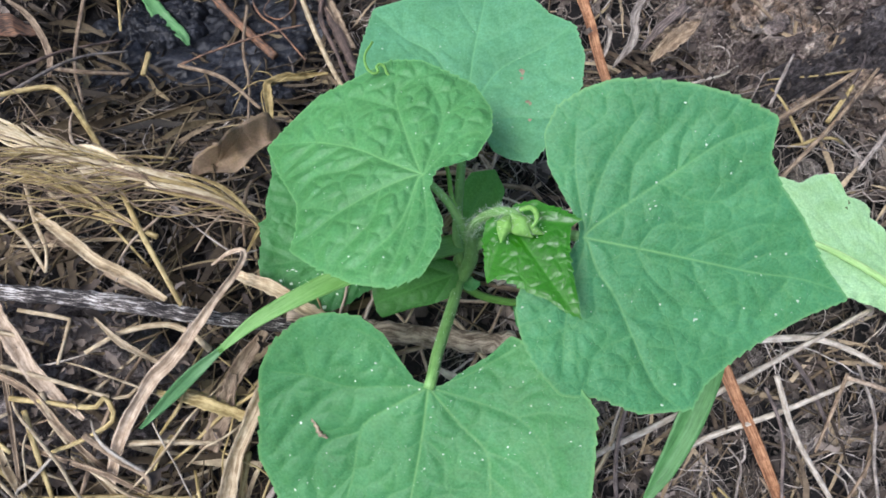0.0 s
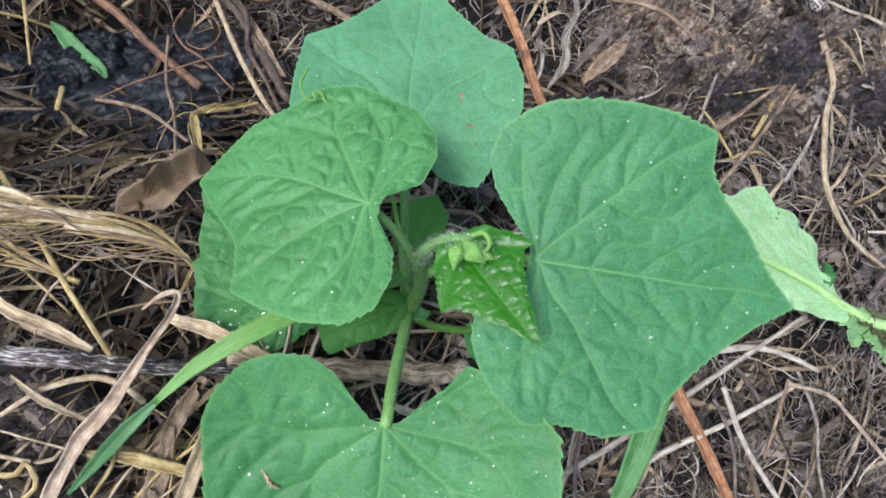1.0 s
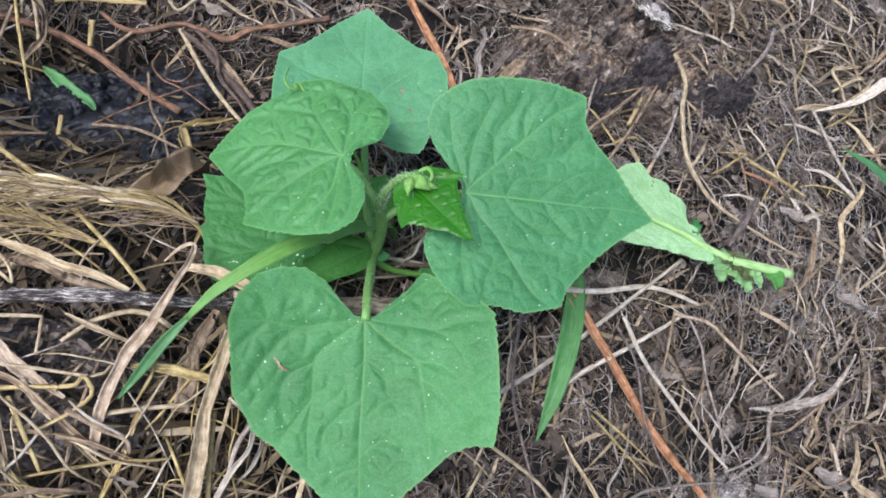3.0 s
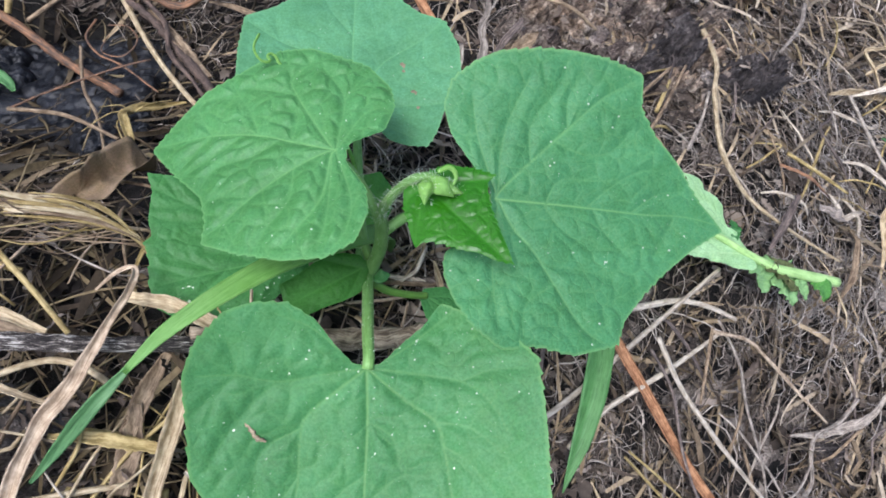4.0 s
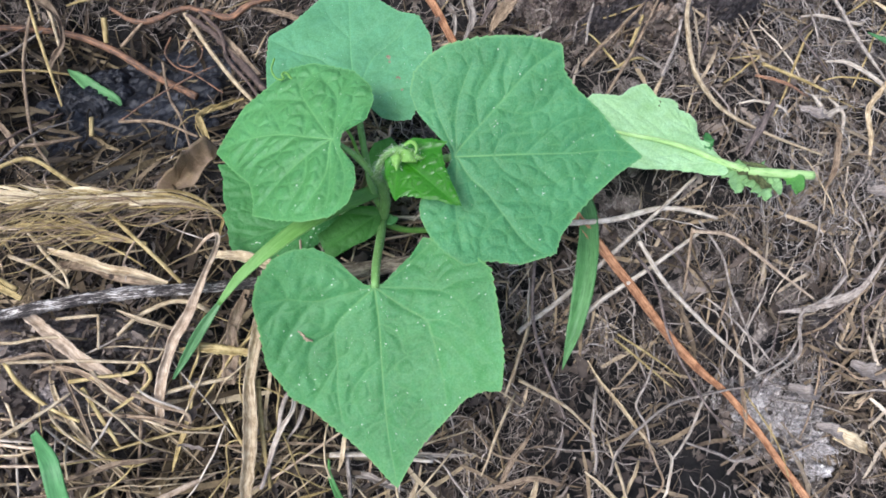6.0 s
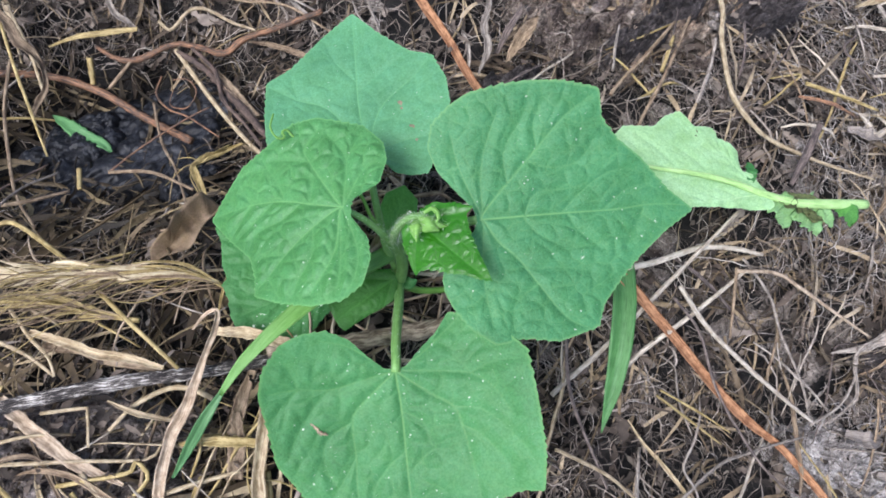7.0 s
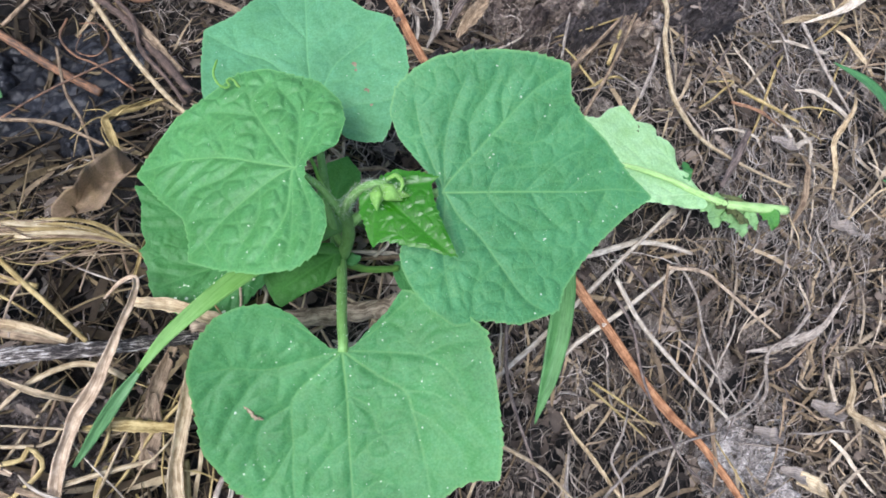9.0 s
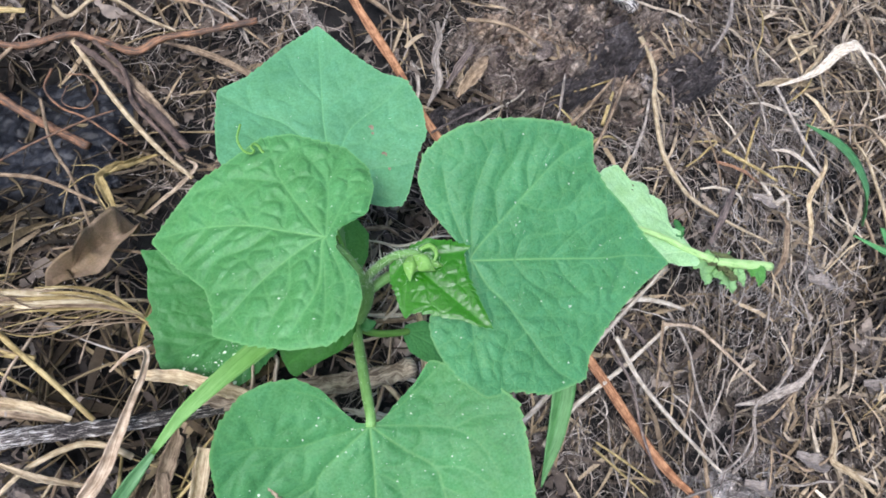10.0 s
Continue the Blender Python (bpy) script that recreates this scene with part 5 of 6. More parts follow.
stalk("brown_tendril", "thin straight brown tendril on soil", [(-163, 121), (-142, 132), (-114, 140), (-98, 143)], [11, 15, 17, 15], 1.3, REDDISH, "tendril", seed=101, sides=6)
stalk("brown_tendril", "thin looped brown tendril on soil", [(-118, 176), (-108, 170), (-104, 158), (-112, 150), (-122, 158), (-118, 168)], [13, 16, 16, 15, 14, 14], 0.9, REDDISH, "tendril", seed=102, sides=6)
stalk("straw_stalk", "brown stalk across dark soil", [(-163, 120), (-137, 107), (-114, 82)], [12, 15, 14], 2.2, STRAW_BROWN, seed=103)
stalk("straw_stalk", "olive stalk across dark soil", [(-222, 110), (-206, 108), (-185, 112)], [12, 14, 11], 2.4, STRAW_BROWN, seed=104)
dry_bud = holder("dry_bud_stalk", laid([(-134, 19)], 12)[0], "thin brown thread with a small papery bud", "dry stalk")
part("thread", tube(laid([(-105, 6), (-112, 4), (-121, 9), (-134, 19)], [14, 16, 17, 18]), [0.0003, 0.0004, 0.0003], 6, 30), STRAW_GREY, dry_bud)
part("bud_scale", ribbon(laid([(-132, 18), (-135, 20), (-138, 23)], [17, 20, 19]), [0.0006, 0.003, 0.001], 14, 6, 0.5, 0.3, seed=105), PAPERY, dry_bud, "papery brown bud scale")
strip("dry_grass", "pinkish-grey dry blade on straw", [(-158, -21), (-146, -30), (-131, -38)], [10, 14, 11], [0.8, 2.6, 0.9], STRAW, "dry grass", 0.3, 0.2, 0.05, 106)
strip("dry_grass", "flat yellow dry blade on straw", [(-134, -46), (-121, -49), (-104, -55)], 13, [1.5, 4.4, 3.4], STRAW_YELLOW, "dry grass", 0.25, 0.1, 0.05, 107)
strip("dry_grass", "broad brown dry blade on straw", [(-110, -40), (-112, -50), (-117, -66)], 10, [3, 7.5, 6], STRAW_BROWN, "dry grass", 0.25, 0.1, 0.05, 108)
stalk("straw_stalk", "long bent tan stalk over rootlets", [(160, -42), (185, -49), (200, -61), (223, -83), (241, -101)], 12, 2.3, TAN, seed=109)
stalk("straw_stalk", "thin tan stalk over rootlets", [(161, -40), (145, -76)], 11, 1.9, STRAW_BROWN, seed=110)

# more loose stalks, each lying where it fell
g_loose = np.random.default_rng(77)


def hollow(x, y):
    """The damp dark hollow, 0 to 1."""
    return np.exp(-((((x + 0.152) / 0.092) ** 2 + ((y - 0.142) / 0.062) ** 2) ** 1.6))


def loose(count, area, length, width, bend, mats, name, label, h, flat_share):
    """Single stalks and dry blades strewn over an area (x0, x1, y0, y1 in mm)."""
    for k in range(count):
        x, y = g_loose.uniform(area[0], area[1]), g_loose.uniform(area[2], area[3])
        a, ln, n = g_loose.uniform(0, 2 * math.pi), g_loose.uniform(*length), 5
        line, kink = [(x, y)], g_loose.integers(1, n)
        for q in range(n):
            a += g_loose.normal(0, bend) + (g_loose.normal(0, 0.9) if q == kink and g_loose.random() < 0.4 else 0)
            line.append((line[-1][0] + math.cos(a) * ln / n, line[-1][1] + math.sin(a) * ln / n))
        if any(hollow(p * MM, q * MM) > 0.3 or (-265 < p < -85 and abs(q - 6 + 0.155 * (p + 262)) < 9) or (90 < p < 252 and abs(q - 28 + 0.41 * (p - 110)) < 36) or (45 < p < 106 and abs(q + 6 + 2.23 * (98 - p)) < 34) for p, q in line):
            continue
        top = g_loose.uniform(*h)
        lift = [top * f for f in (0.3, 0.9, 1.0, 1.0, 0.8, 0.2)]
        w, mat = g_loose.uniform(*width), mats[g_loose.integers(len(mats))]
        if g_loose.random() < flat_share:
            strip(name, label, line, lift, [0.4 * w, 1.5 * w, 1.7 * w, 1.4 * w, 0.5 * w], mat, "straw", g_loose.uniform(0.2, 0.6), g_loose.uniform(-0.8, 0.8), 0.05, k)
        else:
            stalk(name, label, line, lift, w, mat, "straw", 0.8, (0.7, 1, 1, 0.6), k, 0.06, 6)


loose(105, (-255, -60, -125, 75), (30, 85), (0.7, 1.8), 0.14, (STRAW_BROWN, STRAW_YELLOW, STRAW_BROWN, STRAW, TAN), "loose_straw", "loose dry straw on the straw mound", (4, 14), 0.45)
loose(70, (-235, -60, -130, -40), (25, 70), (0.6, 1.3), 0.18, (STRAW, STRAW_YELLOW, PALE, STRAW), "loose_straw", "thin bright loose straw on the mound", (6, 15), 0.15)
loose(90, (40, 330, -200, 120), (25, 80), (0.8, 2.0), 0.12, (STRAW_GREY, DARK_BLADE, STRAW_BROWN, PALE, STRAW_YELLOW), "loose_twig", "loose grey-brown dry twig on rootlets", (2, 9), 0.12)
loose(34, (-75, 15, -45, 70), (25, 65), (1.0, 2.8), 0.1, (STRAW, TAN, STRAW_BROWN, PALE), "loose_straw", "loose warm brown straw under the seedling", (3, 10), 0.3)
loose(50, (-80, 110, -215, -95), (25, 80), (1.0, 2.4), 0.1, (STRAW_GREY, STRAW_BROWN, STRAW), "loose_straw", "loose dry straw before the seedling", (3, 11), 0.4)
loose(54, (270, 520, -150, 190), (30, 95), (1.0, 3.4), 0.08, (STRAW, PALE, STRAW_BROWN, STRAW), "loose_straw", "loose bleached straw on dry mulch", (3, 11), 0.5)
loose(30, (-150, 20, 130, 235), (30, 80), (1.0, 2.6), 0.12, (STRAW_GREY, STRAW_BROWN), "loose_twig", "loose grey-brown twig behind the seedling", (3, 10), 0.3)

# dry seed heads with long bristles
def seed_head(label, plan, h, seed, husks, bristles, mat, full=1.0):
    """A dried plume: long husk strands lying close along the stem, fraying into hair-fine bristles."""
    axis = laid(plan, h)
    g = np.random.default_rng(seed)
    spike = holder("dry_seed_head", axis[len(axis) // 2], label, "seed head", "seed heads")
    part("rachis", tube(axis, [0.0007, 0.0008, 0.001, 0.0012], 6, 40), STRAW_YELLOW, spike)
    on = glide(axis, 100)
    for k in range(husks):
        q = int(g.uniform(0, 70))
        n = int(g.uniform(14, 30))
        ids = [min(q + f, 99) for f in (n, 2 * n // 3, n // 3, 0)]
        side = np.array([0, g.normal(0, 0.0019 * full), abs(g.normal(0, 0.0016))])
        line = np.array([on[c] for c in ids]) + np.outer((0.25, 0.8, 1.0, 1.15 + g.normal(0, 0.5)), side) + (0, 0, 0.001)
        part("husk", ribbon(line, [0.0004, full * g.uniform(0.0009, 0.0017), full * g.uniform(0.0008, 0.0015), 0.0002], 16, 2, 0.5, g.uniform(-0.6, 0.6), 0.0002), mat if q < 44 or k % 3 == 0 else (STRAW_YELLOW, STRAW_BROWN)[k % 2], spike)
    for k in range(bristles):
        b0 = on[int(g.uniform(30, 97))]
        e0 = b0 + np.array([g.uniform(-0.07, -0.02), g.normal(0.003, 0.009), g.uniform(-0.006, 0.007)])
        part("bristle", tube([b0, b0 * 0.65 + e0 * 0.35 + (0, g.normal(0, 0.003), 0.003), b0 * 0.3 + e0 * 0.7 + (0, g.normal(0, 0.003), 0.002), e0], [0.00034, 0.0003, 0.0002, 0.0001], 4, 14), STRAW_YELLOW if k % 2 else STRAW_BROWN, spike)


seed_head("pale dry bristly grass seed head on straw", [(-224, 61), (-201, 51), (-183, 43), (-160, 35.5), (-145, 31), (-131, 28.5), (-119, 25.5), (-107, 18), (-101, 9)], [37, 38, 38, 37, 36, 33, 28, 20, 12], 8, 96, 60, HUSK, 1.2)
seed_head("brown frayed grass seed head sunk in straw", [(-208, 41), (-191, 36), (-172, 27.5), (-158, 18), (-143, 11)], [16, 18, 18, 16, 12], 9, 36, 20, STRAW_YELLOW)


# curled brown leaves
thing("dry_leaf", ribbon(laid([(-138, 40), (-129, 47), (-119, 54), (-110, 59), (-100, 64)], [4, 10, 13, 13, 6]), [0.001, 0.008, 0.013, 0.0155, 0.0145, 0.0155, 0.0105, 0.002], 48, 14, 0.8, [0.7, -0.3, 0.2, 0.7], 0.0003, 0.12, 3), DRYLEAF, "curled light brown dead leaf behind the seed head", "dry leaf", "dead leaves")
thing("dry_leaf", ribbon(laid([(231, -186), (238, -193), (247, -201)], [8, 11, 8]), [0.009, 0.011, 0.007], 18, 8, 0.2, 0.3, 0.0003, 0.1, 5), STRAW, "small pale papery leaf scrap", "dry leaf", "dead leaves")
thing("dry_leaf", ribbon(laid([(-256, 122), (-248, 130), (-236, 135)], [8, 12, 8]), [0.006, 0.016, 0.005], 18, 8, 0.3, 0.3, 0.0003, 0.12, 6), REDDISH, "small curled reddish dead leaf", "dry leaf", "dead leaves")

for k, (pts, w) in enumerate([([(212, -150), (222, -158), (234, -160)], [0.004, 0.011, 0.003]), ([(222, -178), (232, -186), (238, -196)], [0.003, 0.01, 0.004]), ([(262, -148), (272, -158), (284, -160)], [0.005, 0.014, 0.004]), ([(300, -40), (312, -48), (322, -50)], [0.004, 0.012, 0.004]), ([(262, 20), (272, 12), (284, 10)], [0.004, 0.01, 0.003]), ([(330, -120), (346, -128), (360, -126)], [0.004, 0.013, 0.005])]):
    thing("dry_leaf", ribbon(laid(pts, [6, 10, 6]), w, 26, 10, 0.25, 0.5, 0.0003, 0.2, 80 + k), PAPERY, "torn papery grey leaf scrap on litter", "dry leaf", "dead leaves")

# clods and the rotten wood
for x, y, a, b, turn, rise, k in [(-0.152, 0.15, 0.075, 0.046, 0.2, 0.02, 61), (-0.118, 0.106, 0.026, 0.018, 0.9, 0.022, 62), (-0.2, 0.118, 0.03, 0.02, 0.5, 0.012, 63), (-0.178, 0.16, 0.03, 0.022, 0.3, 0.026, 60)]:
    thing("soil_clod", crumbs((x, y), (a, b), turn, rise, k, 0.9, (130, 90), 1.3, 0.0008), CLOD, "damp black crumbly clod of soil", "clod", "soil clods", at=(x, y, float(ground(x, y))))
for x, y, a, b, turn, rise, k in [(0.242, 0.106, 0.04, 0.018, 0.1, 0.024, 64), (0.185, 0.122, 0.034, 0.016, 0.9, 0.032, 65), (0.155, 0.105, 0.036, 0.011, 0.2, 0.026, 68), (0.236, 0.098, 0.022, 0.011, 0.3, 0.034, 70), (0.075, 0.098, 0.024, 0.009, -0.1, 0.022, 73), (0.262, -0.122, 0.034, 0.024, 0.4, 0.012, 66), (-0.218, -0.07, 0.03, 0.02, 0.3, 0.03, 69)]:
    thing("soil_clod", crumbs((x, y), (a, b), turn, rise, k, 1.8, (90, 64)), CLOD_BROWN, "dark brown crumbly clod in mulch", "clod", "soil clods", at=(x, y, float(ground(x, y))))


def crumbling(name, label, category, mass_name, mass, chip_name, mat, chip_mats, at, spread, turn, chips, size, seed):
    """A mass of decayed wood or bark with loose chips lying on it."""
    at = (*at, float(ground(*at)))
    whole = holder(name, at, label, category)
    part(mass_name, mass, mat, whole)
    top, g = np.asarray(mass[0]), np.random.default_rng(seed)
    for k in range(chips):
        u, v = g.normal(0, 0.42, 2)
        x, y = at[0] + spread[0] * u * math.cos(turn) - spread[1] * v * math.sin(turn), at[1] + spread[0] * u * math.sin(turn) + spread[1] * v * math.cos(turn)
        z = top[np.argmin((top[:, 0] - x) ** 2 + (top[:, 1] - y) ** 2), 2]
        ln = g.uniform(*size) * MM
        verts, faces = lump((0, 0, 0), (ln, ln * g.uniform(0.3, 0.6), ln * g.uniform(0.12, 0.25)), seed + k, 0.5, 10, 14)
        w, tip = turn + g.normal(0, 0.7), g.normal(0, 0.2)
        rx, ry = verts[:, 0] * math.cos(w) - verts[:, 1] * math.sin(w), verts[:, 0] * math.sin(w) + verts[:, 1] * math.cos(w)
        part(chip_name, (np.column_stack([x + rx, y + ry, z + 0.0008 + verts[:, 2] + tip * verts[:, 0]]), faces), chip_mats[k % len(chip_mats)], whole)


crumbling("rotten_bark", "dark rotten bark beside the weathered stick", "bark", "bark_mass", crumbs((-0.195, -0.036), (0.078, 0.036), -0.3, 0.045, 67, 1.8, (150, 80), 1.6), "bark_flake", BARK, (BARK, CLOD_BROWN, BARK), (-0.195, -0.036), (0.06, 0.024), -0.3, 16, (3, 7), 200)
crumbling("rotten_wood", "lump of crumbling brown rotten wood in soil", "rotten wood", "wood_mass", crumbs((0.174, 0.137), (0.098, 0.058), -0.1, 0.018, 33, 3.0, (280, 180), 1.3, 0.0026), "wood_chip", ROTTEN, (ROTTEN, CLOD_BROWN, ROTTEN, MULCH), (0.17, 0.135), (0.1, 0.05), -0.1, 60, (2, 8), 300)
thing("mould_patch", crumbs((0.205, -0.172), (0.05, 0.032), -0.8, 0.016, 71, 1.9, (120, 80)), MOULD, "pale grey mouldy patch on rotten mulch", "mould", at=(0.203, -0.166, float(ground(0.203, -0.166))))
mx, my = np.meshgrid(np.r_[np.arange(-0.7, -0.1, 0.008), np.arange(-0.1, 0.66, 0.0024), np.arange(0.66, 1.05, 0.008)], np.r_[np.arange(-0.7, -0.33, 0.008), np.arange(-0.33, 0.34, 0.0024), np.arange(0.34, 0.72, 0.008)], indexing="ij")
m_pts = np.column_stack([mx.ravel(), my.ravel()])
m_lump = np.array([noise.turbulence(Vector((p * 48, q * 48, 3.0)), 4, True) for p, q in m_pts]).reshape(mx.shape)
m_grit = np.array([noise.fractal(Vector((p * 240, q * 240, 7.0)), 0.7, 2.1, 3) for p, q in m_pts]).reshape(mx.shape)
mz = bed(mx, my) + 0.0015 + 0.014 * (m_lump - 0.56) + 0.0016 * m_grit - 0.03 * strawy(mx, my) - 0.03 * hollow(mx, my) - 0.018 * np.exp(-(((mx - 0.09) / 0.08) ** 2 + ((my + 0.17) / 0.05) ** 2)) - 0.02 * np.exp(-(((mx + 0.03) / 0.06) ** 2 + (my / 0.06) ** 2)) - 0.032 * np.exp(-(((mx - 0.066) / 0.036) ** 2 + ((my - 0.135) / 0.034) ** 2)) - 0.03 * np.exp(-(((mx - 0.148) / 0.032) ** 2 + ((my - 0.086) / 0.013) ** 2)) - 0.06 * soft_step(np.hypot((mx - 0.16) / 0.78, (my - 0.01) / 0.62) - 0.88, 0.04)
m_i, m_j = np.meshgrid(np.arange(mx.shape[0] - 1), np.arange(mx.shape[1] - 1), indexing="ij")
m_k = mx.shape[1]
thing("rotten_mulch", (np.stack([mx, my, mz], -1).reshape(-1, 3), np.stack([m_i * m_k + m_j, (m_i + 1) * m_k + m_j, (m_i + 1) * m_k + m_j + 1, m_i * m_k + m_j + 1], -1).reshape(-1, 4)), MULCH, "grey-brown rotten mulch crumbling over dark soil", "mulch", kind="stuff", at=(0, 0, 0))


# ---- litter that nobody could count ----
def in_view(g, count, spread, area=(-0.75, 1.1, -0.72, 0.74)):
    """Plan places spread over an area, thinned by spread(x, y) in 0 to 1 and away from the path."""
    x, y = g.uniform(area[0], area[1], count * 13), g.uniform(area[2], area[3], count * 13)
    off = np.hypot(np.maximum(np.abs(x - 0.16) - 0.5, 0), np.maximum(np.abs(y - 0.01) - 0.32, 0))
    keep = g.random(count * 13) < spread(x, y) * np.exp(-((off / 0.17) ** 2))
    x, y, off = x[keep], y[keep], off[keep]
    last = int(np.searchsorted(np.cumsum(off == 0), count)) + 1
    return x[:last], y[:last]


FLOW, PATCH = rough_field(21), rough_field(22)


def strew(name, label, seed, count, spread, length, width, curl, mat, lift, flat=False, steps=7, lean=0.22, tufts=0.0, area=(-0.75, 1.1, -0.72, 0.74), torn=0.0):
    """Many short fibres (three-sided) or blades (two faces wide) laid on the ground, each with its own curl and height;
    tufts: the share that lies gathered in tufts of one direction; torn: how ragged the two edges are."""
    g = np.random.default_rng(seed)
    x, y = in_view(g, count, spread, area)
    n = len(x)
    ln = g.uniform(*length, n)
    a = 2.6 * FLOW(x * 0.8, y * 0.8) + g.normal(0, 1.0, n)
    sway = g.normal(0, curl, (n, 1))
    if tufts:
        heads = g.permutation(n)[: max(1, n // 16)]
        mine = heads[g.integers(0, len(heads), n)]
        gathered = g.random(n) < tufts
        x = np.where(gathered, x[mine] + g.normal(0, 0.0065, n), x)
        y = np.where(gathered, y[mine] + g.normal(0, 0.0065, n), y)
        a = np.where(gathered, a[mine] + g.normal(0, 0.4, n), a)
        sway = np.where(gathered[:, None], sway[mine] * 1.5, sway)
    kink = (np.arange(steps)[None] >= g.integers(1, steps, (n, 1))) * np.where(g.random((n, 1)) < (0.2 if flat else 0.35), g.normal(0, 0.8, (n, 1)), 0)
    bend = sway * np.linspace(0.2, 1.6, steps) + np.cumsum(g.normal(0, curl * 0.8, (n, steps)), axis=1) + kink
    ang = a[:, None] + bend
    step = (ln / steps)[:, None]
    px = x[:, None] + np.cumsum(np.cos(ang) * step, axis=1) - np.cos(a)[:, None] * ln[:, None] / 2
    py = y[:, None] + np.cumsum(np.sin(ang) * step, axis=1) - np.sin(a)[:, None] * ln[:, None] / 2
    u = np.linspace(-1, 1, steps)[None]
    hz = g.uniform(*lift, (n, 1)) + g.normal(0, lean, (n, 1)) * ln[:, None] * u * 0.25 + (1 - u**2) * np.abs(g.normal(0, 0.045, (n, 1))) * ln[:, None] + np.cumsum(g.normal(0, 0.0007, (n, steps)), axis=1)
    pz = bed(px, py) + hz
    line = np.stack([px, py, pz], -1)
    t = np.gradient(line, axis=1)
    t /= np.linalg.norm(t, axis=2)[..., None]
    r = np.cross(t, (0, 0, 1.0))
    r /= np.linalg.norm(r, axis=2)[..., None] + 1e-9
    up = np.cross(r, t)
    w = g.uniform(*width, (n, 1)) * (1 - 0.5 * np.abs(u) ** 3) * g.uniform(0.65, 1.15, (n, steps)) / 2
    roll = g.uniform(-1.0, 1.0, (n, 1)) + g.normal(0, 0.5, (n, 1)) * u
    if flat:
        sec = [(-1, 0.25), (0, 0), (1, 0.25)]
    else:
        sec = [(math.cos(q), math.sin(q)) for q in (0.52, 2.62, 4.71)]
    ring = []
    for sx, sy in sec:
        if torn:
            sx = sx * g.uniform(1 - torn, 1 + 0.5 * torn, (n, steps))
        rx, ry = sx * np.cos(roll) - sy * np.sin(roll), sx * np.sin(roll) + sy * np.cos(roll)
        ring.append(line + (w * rx)[..., None] * r + (w * ry)[..., None] * up)
    v = np.stack(ring, 2)
    idx = np.arange(n * steps * 3).reshape(n, steps, 3)
    pairs = ((0, 1), (1, 2)) if flat else ((0, 1), (1, 2), (2, 0))
    f = np.concatenate([np.stack([idx[:, :-1, p], idx[:, :-1, q], idx[:, 1:, q], idx[:, 1:, p]], -1).reshape(-1, 4) for p, q in pairs])
    thing(name, (v.reshape(-1, 3), f), mat, label, "litter", kind="stuff", at=(0, 0, 0))


def bare(x, y):
    """Where little lies: the damp hollow, a strip of dark bark beside the stick, rotten wood, and chance patches."""
    bark = np.exp(-(((x + 0.2) / 0.06) ** 2 + ((y + 0.035) / 0.024) ** 2))
    wood = np.exp(-((((x - 0.172) / 0.085) ** 2 + ((y - 0.137) / 0.048) ** 2) ** 2))
    return np.clip(1 - 1.15 * hollow(x, y) - 0.55 * bark - 0.72 * wood - 0.4 * np.exp(-(((x - 0.09) / 0.08) ** 2 + ((y + 0.17) / 0.05) ** 2)) - 0.75 * soft_step(PATCH(x, y) - 0.3, 0.1) - 0.75 * np.exp(-(((x - 0.207) / 0.034) ** 2 + ((y + 0.168) / 0.026) ** 2)), 0, 1)


strew("leaf_crumbs", "brown crumbled leaf scraps over soil", 1, 9000, lambda x, y: 0.9 * (0.12 + 0.88 * bare(x, y)), (0.003, 0.012), (0.0015, 0.005), 0.35, CHAFF, (0.001, 0.008), True, 6, 0.6, torn=0.7)
strew("dead_roots", "matted grey-brown rootlets and fibres", 2, 6200, lambda x, y: (0.95 - 0.75 * strawy(x, y)) * bare(x, y), (0.012, 0.05), (0.0005, 0.0013), 0.45, ROOTS, (0.0015, 0.012), tufts=0.55)
strew("fine_roots", "fine pale hair-like rootlets", 7, 11000, lambda x, y: (0.95 - 0.75 * strawy(x, y)) * (1 - 0.65 * soft_step(x - 0.2, 0.05)) * (0.04 + 0.86 * bare(x, y)), (0.01, 0.04), (0.0002, 0.0006), 0.6, ROOTS, (0.003, 0.014), tufts=0.7)
strew("dead_grass", "matted dead brown grass blades", 3, 3400, lambda x, y: (0.85 - 0.35 * strawy(x, y)) * bare(x, y), (0.02, 0.06), (0.0008, 0.003), 0.08, BLADES, (0.002, 0.012), True, tufts=0.4)
strew("straw_litter", "tangled yellow straw litter", 4, 2600, lambda x, y: 0.93 * strawy(x, y) * bare(x, y), (0.02, 0.09), (0.0005, 0.0017), 0.09, STRAWS, (0.006, 0.038))
strew("straw_flakes", "broken flat straw flakes", 5, 1300, lambda x, y: 0.94 * strawy(x, y) ** 2 * bare(x, y), (0.025, 0.09), (0.0012, 0.005), 0.06, STRAWS, (0.005, 0.036), True)
strew("stray_straw", "stray thin straw bits over rootlets", 18, 420, lambda x, y: (1 - strawy(x, y)) * bare(x, y), (0.02, 0.07), (0.0006, 0.002), 0.08, STRAWS, (0.006, 0.015))
strew("damp_threads", "damp olive-brown threads on dark soil", 6, 260, lambda x, y: hollow(x, y) * (0.3 + 0.7 * soft_step(0.2 - PATCH(x, y), 0.1)) + 0.02, (0.02, 0.06), (0.0006, 0.0017), 0.25, DAMP, (0.002, 0.013), area=(-0.3, 0.0, 0.05, 0.26))
strew("pale_grass", "pale bleached dead grass on mulch", 9, 1600, lambda x, y: soft_step(x - 0.26, 0.03), (0.02, 0.08), (0.0006, 0.0028), 0.09, PALE_STRAWS, (0.006, 0.018), True, tufts=0.3)
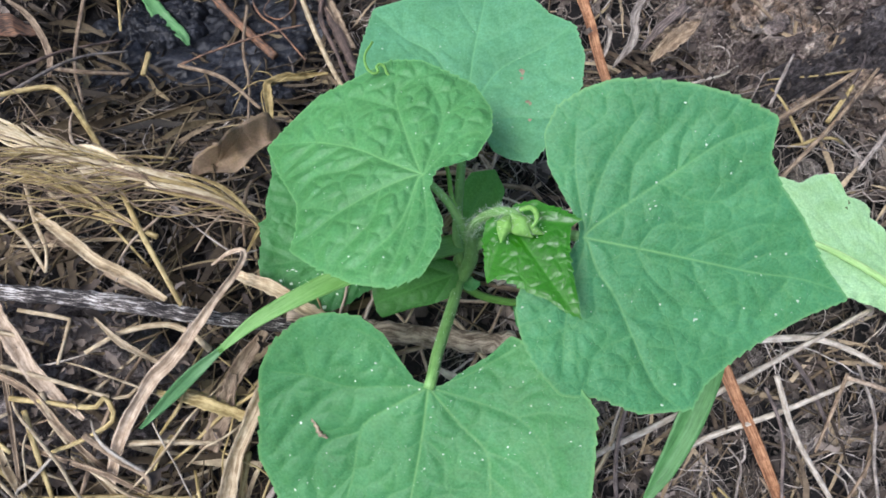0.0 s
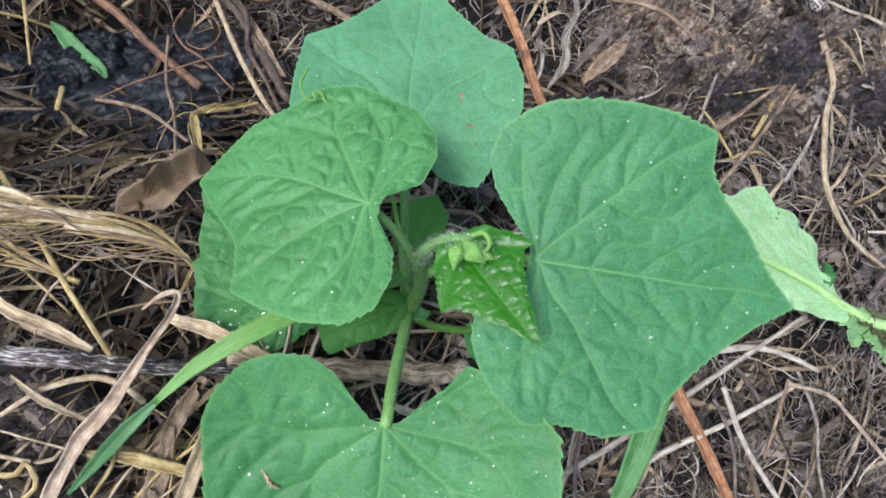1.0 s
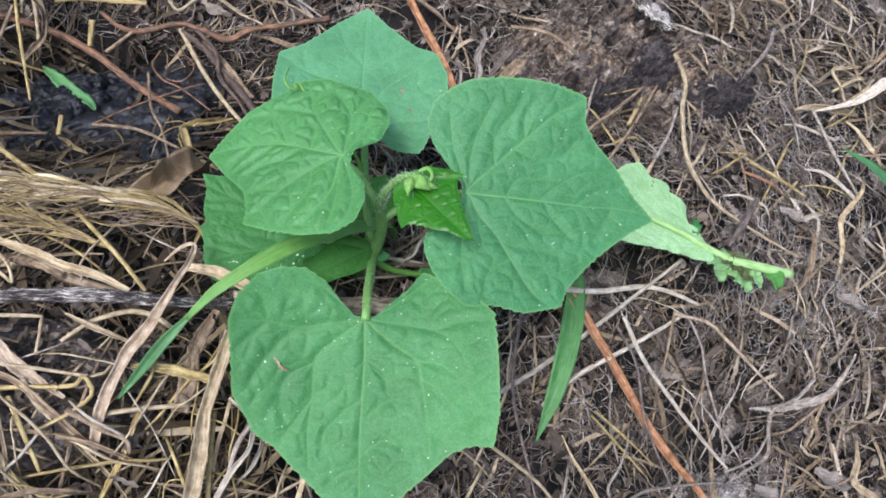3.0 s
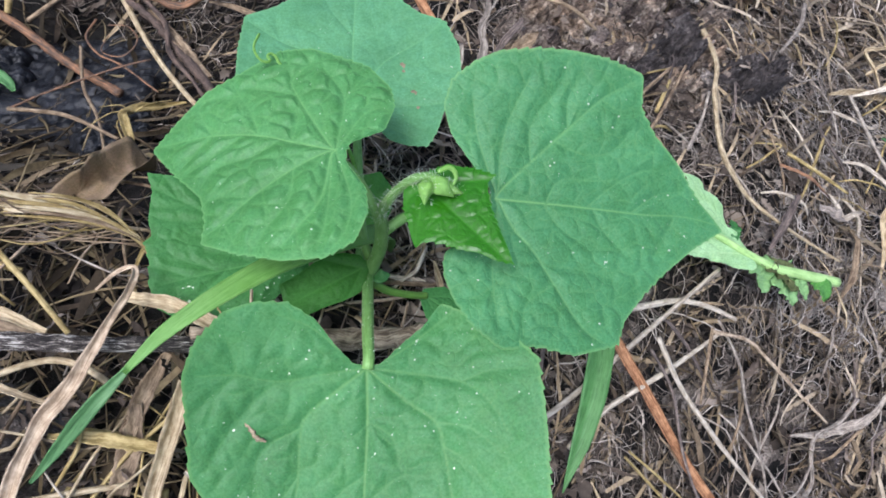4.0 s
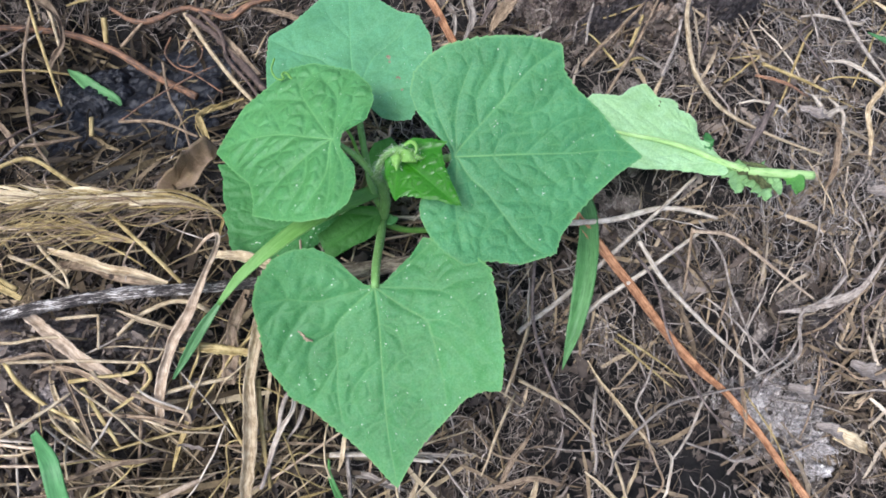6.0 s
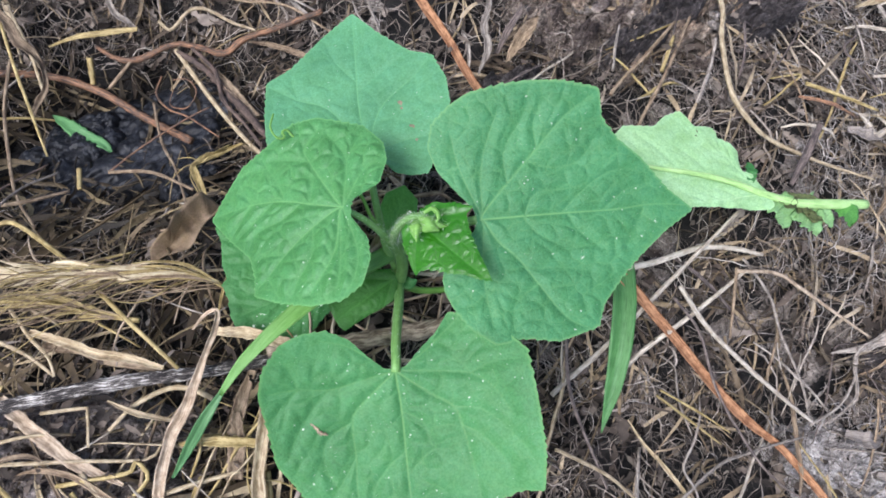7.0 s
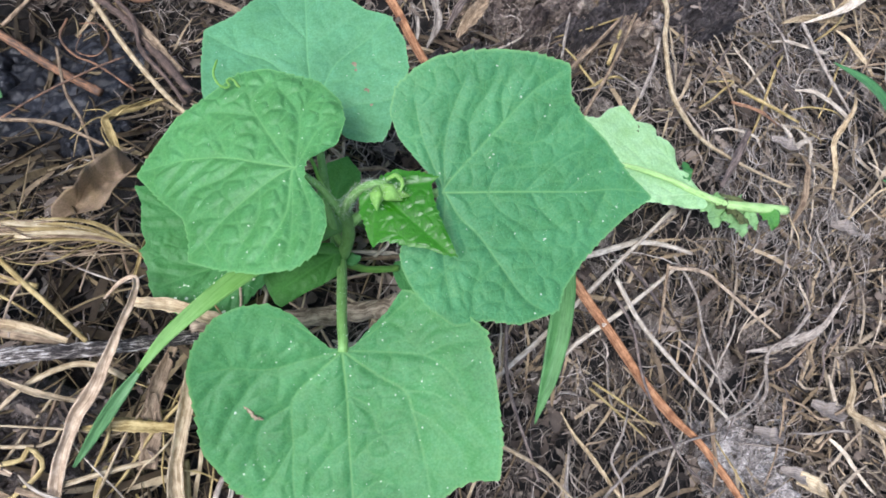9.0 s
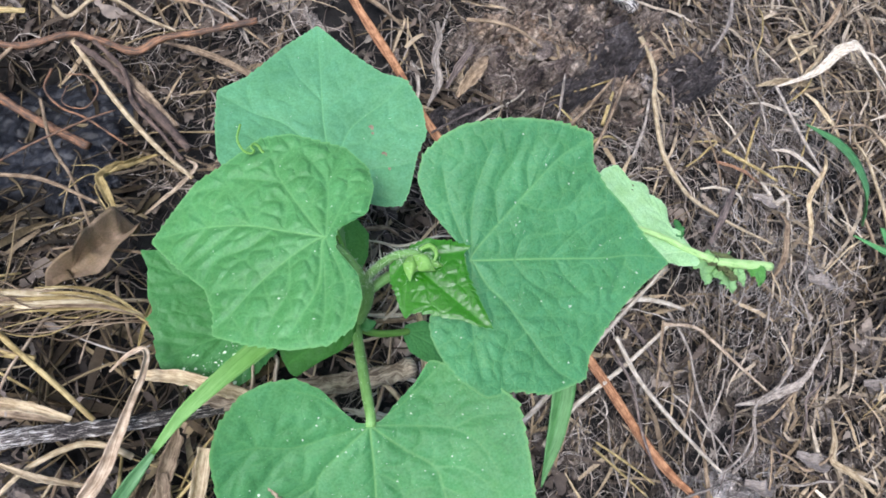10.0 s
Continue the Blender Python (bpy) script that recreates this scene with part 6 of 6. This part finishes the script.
strew("damp_blades", "damp olive-brown dead blades on dark soil", 12, 300, lambda x, y: 0.9 * np.exp(-(((x + 0.19) / 0.08) ** 2 + ((y - 0.105) / 0.05) ** 2)) + 0.5 * np.exp(-(((x + 0.2) / 0.06) ** 2 + ((y - 0.2) / 0.03) ** 2)), (0.015, 0.05), (0.0012, 0.0042), 0.25, DAMP, (0.004, 0.016), True, area=(-0.34, -0.04, 0.0, 0.28))
strew("leaf_scraps", "dull grey-brown torn leaf scraps", 13, 4600, lambda x, y: (0.85 - 0.65 * strawy(x, y)) * bare(x, y), (0.007, 0.024), (0.002, 0.007), 0.4, SCRAPS, (0.002, 0.012), True, 9, 0.6, torn=0.8)
strew("wood_flakes", "crumbled flakes of rotten wood", 14, 150, lambda x, y: np.exp(-((((x - 0.165) / 0.11) ** 2 + ((y - 0.135) / 0.06) ** 2) ** 2)), (0.004, 0.014), (0.0012, 0.004), 0.4, SCRAPS, (0.02, 0.03), True, 8, 0.5, torn=0.8, area=(0.02, 0.32, 0.05, 0.23))
strew("bark_scraps", "dull torn scraps on rotten bark", 17, 420, lambda x, y: np.exp(-(((x + 0.195) / 0.055) ** 2 + ((y + 0.045) / 0.03) ** 2)), (0.004, 0.015), (0.001, 0.0042), 0.5, SCRAPS, (0.034, 0.048), True, 8, 0.5, torn=0.8, area=(-0.3, -0.1, -0.12, 0.04))
strew("mould_threads", "pale mouldy threads on a mouldy patch", 16, 200, lambda x, y: np.exp(-(((x - 0.205) / 0.035) ** 2 + ((y + 0.17) / 0.03) ** 2)), (0.006, 0.025), (0.0003, 0.0012), 0.5, FLUFF, (0.004, 0.018), tufts=0.6, area=(0.13, 0.29, -0.25, -0.09))
strew("pale_fluff", "pale fluffy root hairs on mulch", 15, 900, lambda x, y: np.exp(-(((x - 0.275) / 0.05) ** 2 + ((y + 0.03) / 0.04) ** 2)) + 0.7 * np.exp(-(((x - 0.3) / 0.05) ** 2 + ((y - 0.07) / 0.05) ** 2)), (0.01, 0.035), (0.0003, 0.0008), 0.7, FLUFF, (0.01, 0.02), area=(0.15, 0.44, -0.13, 0.19))
